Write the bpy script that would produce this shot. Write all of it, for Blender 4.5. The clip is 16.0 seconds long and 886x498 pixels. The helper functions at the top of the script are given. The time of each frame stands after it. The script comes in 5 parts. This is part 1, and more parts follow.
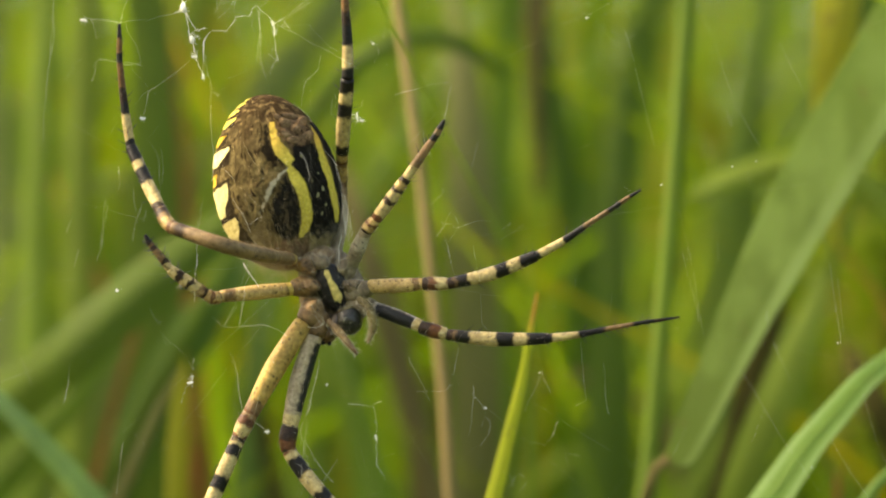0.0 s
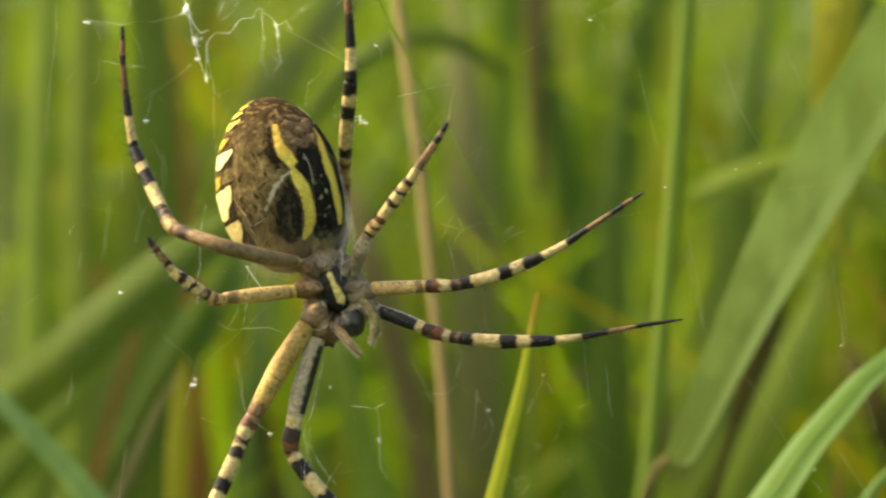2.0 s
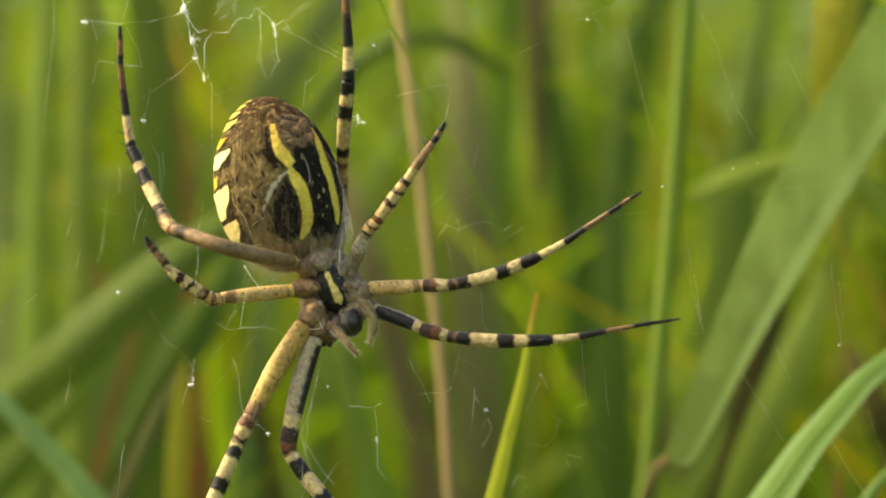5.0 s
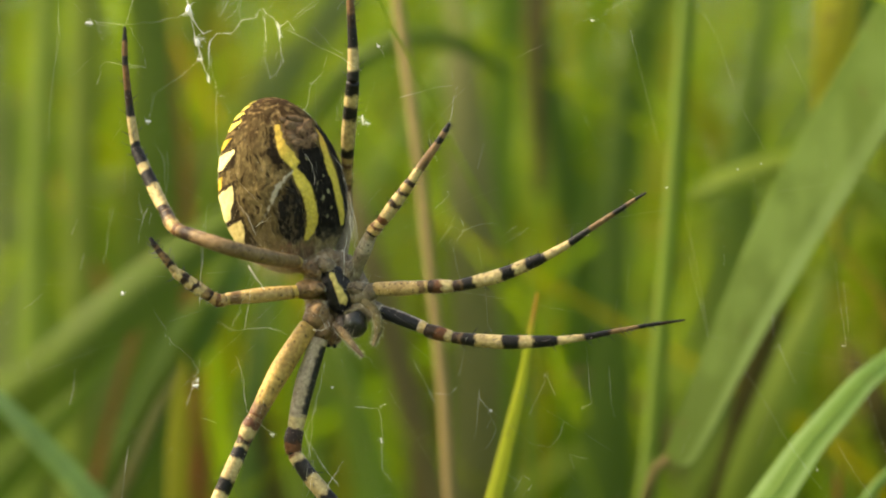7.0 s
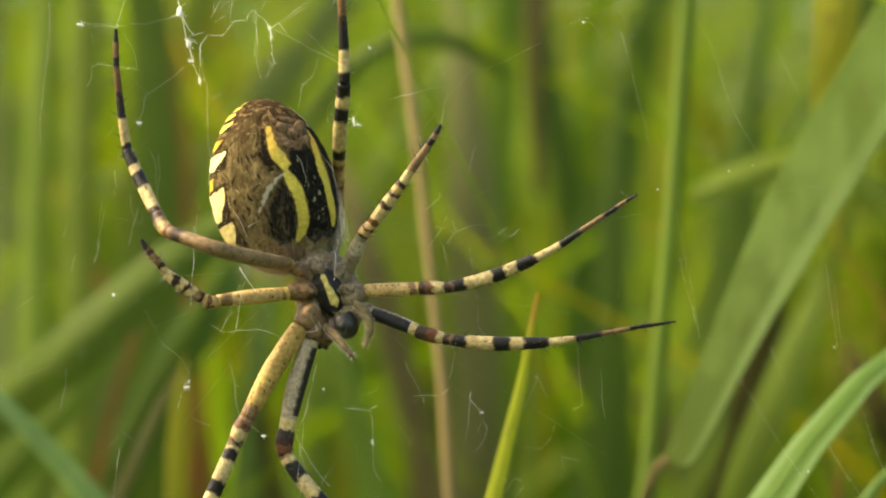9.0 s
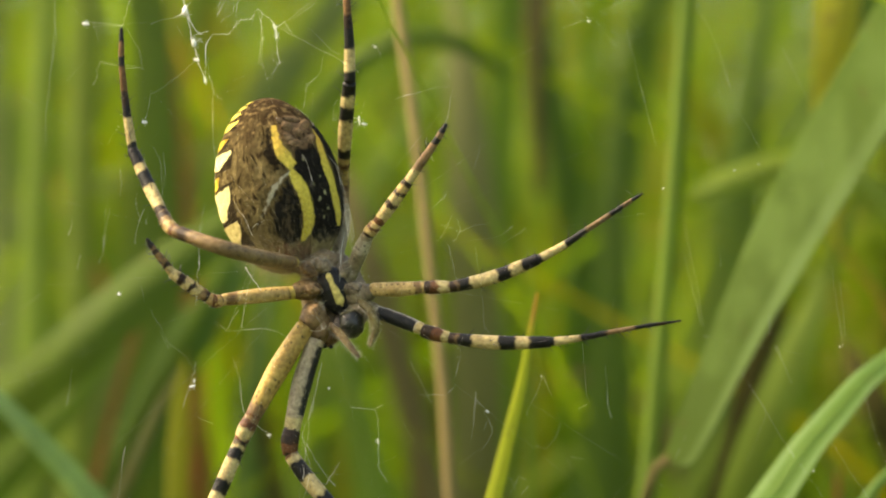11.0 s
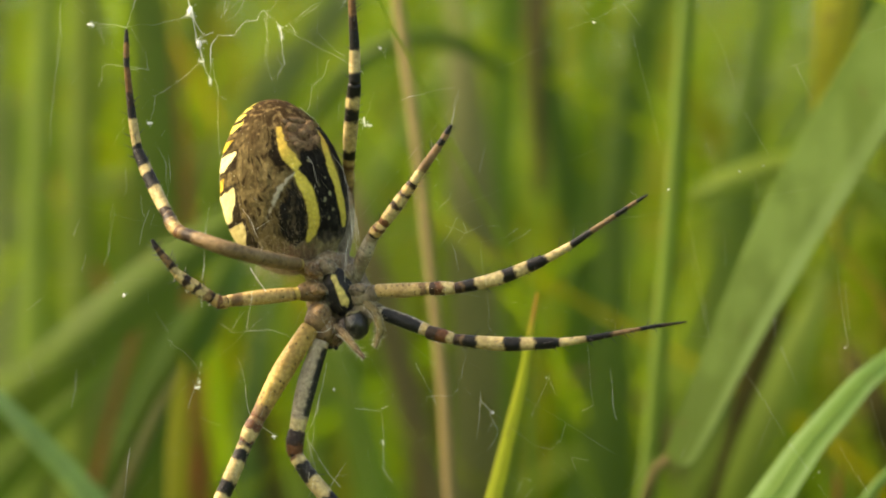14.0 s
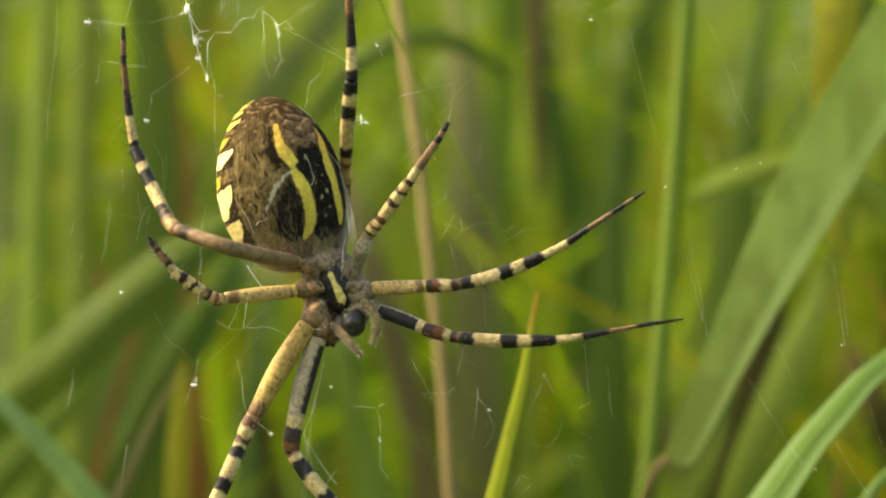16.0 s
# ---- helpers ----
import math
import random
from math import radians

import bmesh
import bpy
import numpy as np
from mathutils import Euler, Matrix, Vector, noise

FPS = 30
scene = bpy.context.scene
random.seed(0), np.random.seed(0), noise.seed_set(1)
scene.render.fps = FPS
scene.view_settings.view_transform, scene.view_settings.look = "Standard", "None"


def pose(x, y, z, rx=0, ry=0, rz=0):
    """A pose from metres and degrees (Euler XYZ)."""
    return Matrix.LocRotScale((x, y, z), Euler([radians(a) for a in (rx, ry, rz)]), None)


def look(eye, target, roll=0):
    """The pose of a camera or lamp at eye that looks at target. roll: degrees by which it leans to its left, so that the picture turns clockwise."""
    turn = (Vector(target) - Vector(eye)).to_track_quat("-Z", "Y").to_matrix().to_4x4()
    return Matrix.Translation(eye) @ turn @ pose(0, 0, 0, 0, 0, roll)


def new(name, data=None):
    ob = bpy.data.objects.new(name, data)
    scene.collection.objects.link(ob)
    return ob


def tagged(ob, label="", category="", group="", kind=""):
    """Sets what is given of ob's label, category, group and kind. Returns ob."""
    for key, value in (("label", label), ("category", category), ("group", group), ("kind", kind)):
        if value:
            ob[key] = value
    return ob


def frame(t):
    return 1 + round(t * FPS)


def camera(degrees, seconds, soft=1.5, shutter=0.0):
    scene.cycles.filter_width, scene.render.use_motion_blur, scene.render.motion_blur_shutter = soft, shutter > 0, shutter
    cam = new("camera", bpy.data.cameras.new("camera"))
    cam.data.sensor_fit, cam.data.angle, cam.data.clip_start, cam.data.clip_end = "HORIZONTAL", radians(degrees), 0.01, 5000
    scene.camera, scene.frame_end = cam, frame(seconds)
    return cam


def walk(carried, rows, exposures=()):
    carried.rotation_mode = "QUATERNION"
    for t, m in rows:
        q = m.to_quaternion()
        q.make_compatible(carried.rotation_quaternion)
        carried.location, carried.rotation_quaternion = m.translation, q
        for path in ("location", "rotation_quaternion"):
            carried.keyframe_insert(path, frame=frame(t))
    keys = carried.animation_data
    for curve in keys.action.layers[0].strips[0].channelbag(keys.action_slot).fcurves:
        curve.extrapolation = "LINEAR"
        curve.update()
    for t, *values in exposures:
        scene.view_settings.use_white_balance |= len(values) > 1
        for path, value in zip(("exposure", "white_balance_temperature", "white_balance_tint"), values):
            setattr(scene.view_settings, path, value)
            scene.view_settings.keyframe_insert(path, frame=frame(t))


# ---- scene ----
MM = 0.001

# ---- camera: a long macro lens on a stand, at the height of the web ----
cam = camera(20, 16.0, soft=2.1, shutter=0.5)
cam.data.dof.use_dof = True
cam.data.dof.focus_distance = 0.1685
cam.data.dof.aperture_fstop = 28
walk(cam, [(0, look((0, -0.17, 0.3), (0, 0, 0.3))), (16, look((0, -0.17, 0.3), (0, 0, 0.3)))],
     [(0, 1.79, 8500, 11), (16, 1.79, 8500, 11)])

# ---- light: bright hazy day, sun high on one side ----
SUN_ELEVATION, SUN_FROM = 44, (-0.98, 0.05)
world = bpy.data.worlds.new("sky")
scene.world = world
world.use_nodes = True
wn = world.node_tree.nodes
sky = wn.new("ShaderNodeTexSky")
sky.sky_type, sky.sun_disc = "NISHITA", False
sky.sun_elevation = radians(SUN_ELEVATION)
sky.sun_rotation = math.atan2(SUN_FROM[0], SUN_FROM[1])
sky.dust_density = 3.0
world.node_tree.links.new(sky.outputs[0], wn["Background"].inputs[0])
wn["Background"].inputs[1].default_value = 0.15
sun = new("sun", bpy.data.lights.new("sun", "SUN"))
sun.data.energy, sun.data.angle, sun.data.color = 2.3, radians(14), (1.0, 0.94, 0.82)
_d = Vector((SUN_FROM[0], SUN_FROM[1], 0)).normalized() * math.cos(radians(SUN_ELEVATION))
sun.matrix_world = look((_d.x * 5, _d.y * 5, math.sin(radians(SUN_ELEVATION)) * 5), (0, 0, 0.0))


# ---- materials ----
def node_material(name):
    m = bpy.data.materials.new(name)
    m.use_nodes = True
    nt = m.node_tree
    return m, nt.nodes, nt.links, nt.nodes["Principled BSDF"]


def mix_colour(nodes, links, fac, a, b, mode="MIX"):
    n = nodes.new("ShaderNodeMix")
    n.data_type, n.blend_type = "RGBA", mode
    for sock, v in ((n.inputs[0], fac), (n.inputs[6], a), (n.inputs[7], b)):
        if isinstance(v, (int, float)):
            sock.default_value = v
        elif isinstance(v, tuple):
            sock.default_value = (*v, 1) if len(v) == 3 else v
        else:
            links.new(v, sock)
    return n.outputs[2]


def noise_node(nodes, links, scale, detail=4, stretch=(1, 1, 1), coord="Object"):
    tc = nodes.new("ShaderNodeTexCoord")
    mp = nodes.new("ShaderNodeMapping")
    mp.inputs["Scale"].default_value = stretch
    links.new(tc.outputs[coord], mp.inputs[0])
    n = nodes.new("ShaderNodeTexNoise")
    n.inputs["Scale"].default_value, n.inputs["Detail"].default_value = scale, detail
    links.new(mp.outputs[0], n.inputs[0])
    return n.outputs[0]


def ramp(nodes, links, fac, *stops):
    r = nodes.new("ShaderNodeValToRGB")
    while len(r.color_ramp.elements) < len(stops):
        r.color_ramp.elements.new(0.5)
    for e, (p, c) in zip(r.color_ramp.elements, stops):
        e.position, e.color = p, (*c, 1)
    links.new(fac, r.inputs[0])
    return r.outputs[0]


def grass_material(name, base, tip, glow=0.4, island=False, rough=0.45, dry=(0.2, 0.13, 0.04), mottle=0.0, rims=(0, 0), burnt=None):
    """A leaf blade: lengthwise veins, blotches, light through the leaf. The attribute across runs -1 to 1 over the width, along 0 to 1."""
    m, nodes, links, bsdf = node_material(name)
    at = nodes.new("ShaderNodeAttribute")
    at.attribute_name = "leaf"
    sep = nodes.new("ShaderNodeSeparateXYZ")
    links.new(at.outputs["Vector"], sep.inputs[0])
    col = mix_colour(nodes, links, sep.outputs[1], base, tip)
    blot = noise_node(nodes, links, 90, 3, (1, 1, 0.35))
    col = mix_colour(nodes, links, ramp(nodes, links, blot, (0.35, (0, 0, 0)), (0.7, (1, 1, 1))), col, tuple(c * 1.35 for c in tip))
    spots = noise_node(nodes, links, 420, 3)
    col = mix_colour(nodes, links, ramp(nodes, links, spots, (0.66, (0, 0, 0)), (0.78, (0.6, 0.6, 0.6))), col, dry)
    if mottle:
        pale = noise_node(nodes, links, 210, 4, (1, 1, 0.6))
        col = mix_colour(nodes, links, ramp(nodes, links, pale, (0.5, (0, 0, 0)), (0.66, (mottle,) * 3)), col, tuple(c * 1.5 + 0.03 for c in tip))
    if burnt:
        # withered tip from the given share of the length on
        col = mix_colour(nodes, links, ramp(nodes, links, sep.outputs[1], (burnt[0], (0, 0, 0)), (0.5 + burnt[0] * 0.5, (1, 1, 1))), col, burnt[1])
    if any(rims):
        # pale, uneven leaf margins, one strength for each edge
        place = nodes.new("ShaderNodeMath")
        place.operation = "MULTIPLY_ADD"
        place.inputs[1].default_value, place.inputs[2].default_value = 0.5, 0.5
        links.new(sep.outputs[0], place.inputs[0])
        low, high = (rims[0],) * 3, (rims[1],) * 3
        edge = ramp(nodes, links, place.outputs[0], (0.0, low), (0.17, low), (0.28, (0, 0, 0)), (0.72, (0, 0, 0)), (0.83, high), (1.0, high))
        worn = ramp(nodes, links, noise_node(nodes, links, 150, 3, (1, 1, 0.5)), (0.3, (0.35, 0.35, 0.35)), (0.6, (1, 1, 1)))
        col = mix_colour(nodes, links, mix_colour(nodes, links, 1.0, edge, worn, "MULTIPLY"), col, tuple(c * 1.5 + 0.08 for c in tip))
    vein = nodes.new("ShaderNodeTexWave")
    vein.wave_type, vein.bands_direction = "BANDS", "X"
    vein.inputs["Scale"].default_value, vein.inputs["Distortion"].default_value = 2.2, 0.6
    links.new(at.outputs["Vector"], vein.inputs[0])
    col = mix_colour(nodes, links, ramp(nodes, links, vein.outputs[0], (0.3, (0.16, 0.16, 0.16)), (0.7, (0, 0, 0))), col, tuple(c * 0.7 for c in base))
    if island:
        geo = nodes.new("ShaderNodeNewGeometry")
        tint = ramp(nodes, links, geo.outputs["Random Per Island"], (0.0, (0.7, 0.8, 0.7)), (0.3, (1.0, 1.0, 1.0)), (0.62, (1.35, 1.2, 0.85)), (0.85, (0.9, 0.95, 1.1)),
                    (0.95, (1.9, 1.1, 0.9)), (1.0, (1.3, 0.65, 0.8)))
        col = mix_colour(nodes, links, 1.0, col, tint, "MULTIPLY")
    links.new(col, bsdf.inputs["Base Color"])
    bsdf.inputs["Roughness"].default_value, bsdf.inputs["Specular IOR Level"].default_value = rough + 0.1, 0.2
    bump = nodes.new("ShaderNodeBump")
    bump.inputs["Strength"].default_value, bump.inputs["Distance"].default_value = 0.3, 0.0002
    links.new(vein.outputs[0], bump.inputs["Height"])
    links.new(bump.outputs[0], bsdf.inputs["Normal"])
    tr = nodes.new("ShaderNodeBsdfTranslucent")
    links.new(mix_colour(nodes, links, 1.0, col, (1.3, 1.28, 0.55), "MULTIPLY"), tr.inputs[0])
    ms = nodes.new("ShaderNodeMixShader")
    ms.inputs[0].default_value = glow
    links.new(bsdf.outputs[0], ms.inputs[1])
    links.new(tr.outputs[0], ms.inputs[2])
    links.new(ms.outputs[0], nodes["Material Output"].inputs[0])
    return m


GREEN = grass_material("leaf_green", (0.10, 0.17, 0.018), (0.13, 0.19, 0.022))
FRESH = grass_material("leaf_fresh_green", (0.13, 0.22, 0.02), (0.16, 0.25, 0.03), 0.45)
PALE = grass_material("leaf_grey_green", (0.12, 0.18, 0.04), (0.15, 0.20, 0.05), 0.35)
BLUE = grass_material("leaf_blue_green", (0.19, 0.30, 0.11), (0.23, 0.34, 0.135), 0.4, mottle=0.4, rims=(0.5, 0.0))
GOLD = grass_material("leaf_golden", (0.26, 0.275, 0.024), (0.31, 0.31, 0.028), 0.45)
OLIVE = grass_material("leaf_olive_green", (0.1, 0.168, 0.016), (0.112, 0.18, 0.018), 0.5)
DULL = grass_material("leaf_dull_olive", (0.165, 0.172, 0.05), (0.175, 0.18, 0.055), 0.35)
TAN = grass_material("leaf_tan_dry", (0.125, 0.105, 0.034), (0.145, 0.118, 0.04), 0.2, rough=0.7)
RIB = grass_material("leaf_rib", (0.26, 0.34, 0.085), (0.3, 0.37, 0.1), 0.5)
SAGE = grass_material("leaf_sage_green", (0.105, 0.205, 0.03), (0.125, 0.225, 0.037), 0.45, mottle=0.6, rims=(1.0, 1.0))
BROAD = grass_material("leaf_broad_grey_green", (0.12, 0.198, 0.028), (0.14, 0.216, 0.034), 0.5, mottle=0.75, rims=(0.9, 0.0))
CULM = grass_material("green_culm", (0.102, 0.18, 0.023), (0.12, 0.19, 0.027), 0.4)
MID = grass_material("leaf_mid_green", (0.078, 0.142, 0.015), (0.092, 0.155, 0.018), 0.37)
# Colour of a dead leaf, used too for shade in a gap between blades
DEAD_AND_GAP = grass_material("dead_leaf_and_gap_shade", (0.044, 0.042, 0.007), (0.052, 0.046, 0.008), 0.15, rough=0.8)
LIGHT = grass_material("leaf_light_green", (0.165, 0.245, 0.03), (0.195, 0.27, 0.036), 0.5, mottle=0.5)
# Darker leaf green, with the shade among the grass put into its colour
DARK = grass_material("leaf_shaded_green", (0.068, 0.136, 0.023), (0.08, 0.15, 0.026), 0.33)
YELLOW = grass_material("leaf_yellow", (0.30, 0.40, 0.03), (0.40, 0.43, 0.045), 0.4, burnt=(0.989, (0.52, 0.3, 0.08)))
RUST = grass_material("leaf_rusty_dry", (0.22, 0.115, 0.03), (0.31, 0.135, 0.036), 0.3)
STRAW = grass_material("straw", (0.195, 0.15, 0.055), (0.225, 0.17, 0.065), 0.15, rough=0.6)
BROWN = grass_material("leaf_brown_dead", (0.07, 0.055, 0.015), (0.09, 0.065, 0.02), 0.15, rough=0.7)
MEADOW = grass_material("meadow_blades", (0.085, 0.165, 0.012), (0.115, 0.19, 0.016), 0.4, island=True)


def marked_material(name, rough=0.45, grain=0.25, scale=2500, soft=0.0, coat=0.0, gloss=0.18, relief=0.5):
    """A chitin skin whose markings are the colour attribute, broken up by fine speckle and relief."""
    m, nodes, links, bsdf = node_material(name)
    at = nodes.new("ShaderNodeVertexColor")
    at.layer_name = "mark"
    fine = noise_node(nodes, links, scale, 5)
    broad = noise_node(nodes, links, scale * 0.22, 3)
    col = mix_colour(nodes, links, grain, at.outputs[0], mix_colour(nodes, links, 1.0, at.outputs[0], ramp(nodes, links, fine, (0.3, (0.25, 0.22, 0.2)), (0.7, (1.5, 1.5, 1.45))), "MULTIPLY"))
    col = mix_colour(nodes, links, grain, col, mix_colour(nodes, links, 1.0, col, ramp(nodes, links, broad, (0.35, (0.55, 0.5, 0.45)), (0.65, (1.2, 1.2, 1.2))), "MULTIPLY"))
    links.new(col, bsdf.inputs["Base Color"])
    bsdf.inputs["Roughness"].default_value = rough
    bsdf.inputs["Specular IOR Level"].default_value = gloss
    bsdf.inputs["Coat Weight"].default_value, bsdf.inputs["Coat Roughness"].default_value = coat, 0.25
    if soft:
        bsdf.inputs["Subsurface Weight"].default_value = soft
        bsdf.inputs["Subsurface Radius"].default_value = (1.0, 0.55, 0.2)
        bsdf.inputs["Subsurface Scale"].default_value = 0.0003
    bump = nodes.new("ShaderNodeBump")
    bump.inputs["Strength"].default_value, bump.inputs["Distance"].default_value = relief, 0.00012
    links.new(fine, bump.inputs["Height"])
    links.new(bump.outputs[0], bsdf.inputs["Normal"])
    return m


SKIN = marked_material("spider_abdomen_skin", 0.85, 0.25, 5200, 0.0, gloss=0.015)
CHITIN = marked_material("spider_leg_chitin", 0.48, 0.5, 3600, 0.1)
FANG = marked_material("spider_dark_chitin", 0.3, 0.3, 3000, 0.0, 0.25, relief=0.12)


def plain_material(name, colour, rough, grain=0.3, scale=800, glow=0.0):
    m, nodes, links, bsdf = node_material(name)
    n = noise_node(nodes, links, scale, 4)
    links.new(mix_colour(nodes, links, n, tuple(c * (1 - grain) for c in colour), tuple(min(1, c * (1 + grain)) for c in colour)), bsdf.inputs["Base Color"])
    bsdf.inputs["Roughness"].default_value = rough
    if glow:
        tr = nodes.new("ShaderNodeBsdfTranslucent")
        tr.inputs[0].default_value = (*colour, 1)
        ms = nodes.new("ShaderNodeMixShader")
        ms.inputs[0].default_value = glow
        links.new(bsdf.outputs[0], ms.inputs[1])
        links.new(tr.outputs[0], ms.inputs[2])
        links.new(ms.outputs[0], nodes["Material Output"].inputs[0])
    return m


SILK = plain_material("silk", (0.9, 0.9, 0.78), 0.35, 0.08, 3000, 0.3)
TUFT = plain_material("silk_tuft", (0.85, 0.86, 0.78), 0.6, 0.12, 4000, 0.4)
HAIR_DARK = plain_material("dark_bristle", (0.015, 0.012, 0.01), 0.4)
HAIR_PALE = plain_material("pale_hair", (0.68, 0.62, 0.46), 0.45, 0.2, 3000, 0.3)
SOIL = plain_material("soil_and_moss", (0.045, 0.062, 0.017), 0.95, 0.6, 30)
HAIR_OLIVE = plain_material("olive_hair", (0.4, 0.33, 0.18), 0.5, 0.2, 3000, 0.3)


# ---- shaping tools ----
def linked(name, verts, faces, material, parent=None, label="", smooth=True, colours=None, leaf=None):
    me = bpy.data.meshes.new(name)
    me.from_pydata([tuple(v) for v in verts], [], faces)
    if smooth:
        me.polygons.foreach_set("use_smooth", [True] * len(me.polygons))
    if colours is not None:
        a = me.color_attributes.new("mark", "FLOAT_COLOR", "POINT")
        c = np.ones((len(verts), 4), np.float32)
        c[:, :3] = colours
        a.data.foreach_set("color", c.ravel())
    if leaf is not None:
        a = me.attributes.new("leaf", "FLOAT_VECTOR", "POINT")
        a.data.foreach_set("vector", np.asarray(leaf, np.float32).ravel())
    me.materials.append(material)
    ob = new(name, me)
    if parent:
        ob.parent = parent
    if label:
        tagged(ob, label)
    return ob


def smooth_path(points, n, radii=None):
    """A smooth curve through the points, n samples, spaced by length; radii run along with it."""
    p = np.array(points, float)
    cut = np.concatenate([[0], np.cumsum(np.linalg.norm(np.diff(p, axis=0), axis=1) + 1e-9)])
    m = np.gradient(p, cut, axis=0) if len(p) > 2 else np.repeat((p[1:] - p[:1]) / cut[-1], 2, axis=0)
    out, rr = [], []
    for s in np.linspace(0, cut[-1], n):
        i = min(max(int(np.searchsorted(cut, s, "right")) - 1, 0), len(p) - 2)
        h = cut[i + 1] - cut[i]
        t = (s - cut[i]) / h
        out.append((1 + 2 * t) * (1 - t) ** 2 * p[i] + t * (1 - t) ** 2 * h * m[i] + t * t * (3 - 2 * t) * p[i + 1] + t * t * (t - 1) * h * m[i + 1])
        if radii is not None:
            rr.append(np.interp(s, cut, radii))
    return np.array(out), np.array(rr)


def sweep(path, radii, seg, ref=(0.0, -1.0, 0.0), flat=1.0, closed_ends=True):
    """Rings round a path. Returns vertices, faces, and each vertex's place along and round."""
    n = len(path)
    tan = np.gradient(path, axis=0)
    tan /= np.linalg.norm(tan, axis=1)[:, None] + 1e-12
    ref = np.array(ref, float)
    verts, par = [], []
    for i in range(n):
        side = np.cross(tan[i], ref)
        if np.linalg.norm(side) < 1e-4:
            side = np.cross(tan[i], (1.0, 0.2, 0.1))
        side /= np.linalg.norm(side)
        up = np.cross(side, tan[i])
        for j in range(seg):
            a = 2 * math.pi * j / seg
            verts.append(path[i] + radii[i] * (math.cos(a) * side + flat * math.sin(a) * up))
            par.append((i / (n - 1), a))
    faces = [(i * seg + j, i * seg + (j + 1) % seg, (i + 1) * seg + (j + 1) % seg, (i + 1) * seg + j) for i in range(n - 1) for j in range(seg)]
    if closed_ends:
        faces += [tuple(range(seg))[::-1], tuple(range((n - 1) * seg, n * seg))]
    return np.array(verts), faces, np.array(par)


def ellipsoid(centre, axes, seg=24, rings=16):
    """axes: three vectors, half-axes. Vertices and faces."""
    c, (a, b, d) = np.array(centre, float), [np.array(v, float) for v in axes]
    verts, par = [], []
    for i in range(rings + 1):
        th = math.pi * i / rings
        for j in range(seg):
            ph = 2 * math.pi * j / seg
            verts.append(c + a * math.cos(th) + math.sin(th) * (b * math.cos(ph) + d * math.sin(ph)))
            par.append((math.cos(th), ph))
    faces = [(i * seg + j, (i + 1) * seg + j, (i + 1) * seg + (j + 1) % seg, i * seg + (j + 1) % seg) for i in range(rings) for j in range(seg)]
    return np.array(verts), faces, np.array(par)


# ---- the ground: one sheet to the horizon ----
def build_ground():
    rng = np.random.default_rng(5)
    rings = [0, 0.1, 0.2, 0.35, 0.5, 0.7, 1, 1.5, 2.2, 3.5, 6, 12, 30, 80, 250, 800, 2500]
    seg, verts, faces = 48, [(0, 0, 0)], []
    for r in rings[1:]:
        for j in range(seg):
            a = 2 * math.pi * j / seg
            x, y = r * math.cos(a), r * math.sin(a)
            verts.append((x, y, 0.012 * noise.noise((x * 3, y * 3, 0)) + 0.01 * (rng.random() - 0.5) if r < 30 else 0))
    for j in range(seg):
        faces.append((0, 1 + j, 1 + (j + 1) % seg))
    for k in range(len(rings) - 2):
        o = 1 + k * seg
        faces += [(o + j, o + seg + j, o + seg + (j + 1) % seg, o + (j + 1) % seg) for j in range(seg)]
    tagged(linked("ground", verts, faces, SOIL), "dark mossy soil of a meadow, under tall grass", "ground", kind="structure")


build_ground()


# ---- single blades and stems ----
def to_ground(points):
    """Carries the lower end (the first point) of a blade down to the soil in an easy bow."""
    p0, p1 = np.array(points[0], float), np.array(points[1], float)
    d = p0 - p1
    slope = d[:2] / max(-d[2], 1e-3) if d[2] < 0 else np.zeros(2)
    slope = np.clip(slope, -0.8, 0.8)
    h = p0[2]
    mid = np.array([*(p0[:2] + slope * h * 0.35 + (0, 4)), h * 0.55])
    foot = np.array([*(p0[:2] + slope * h * 0.5 + (0, 8)), -9.0])
    return [foot, mid, *[np.array(p, float) for p in points]]


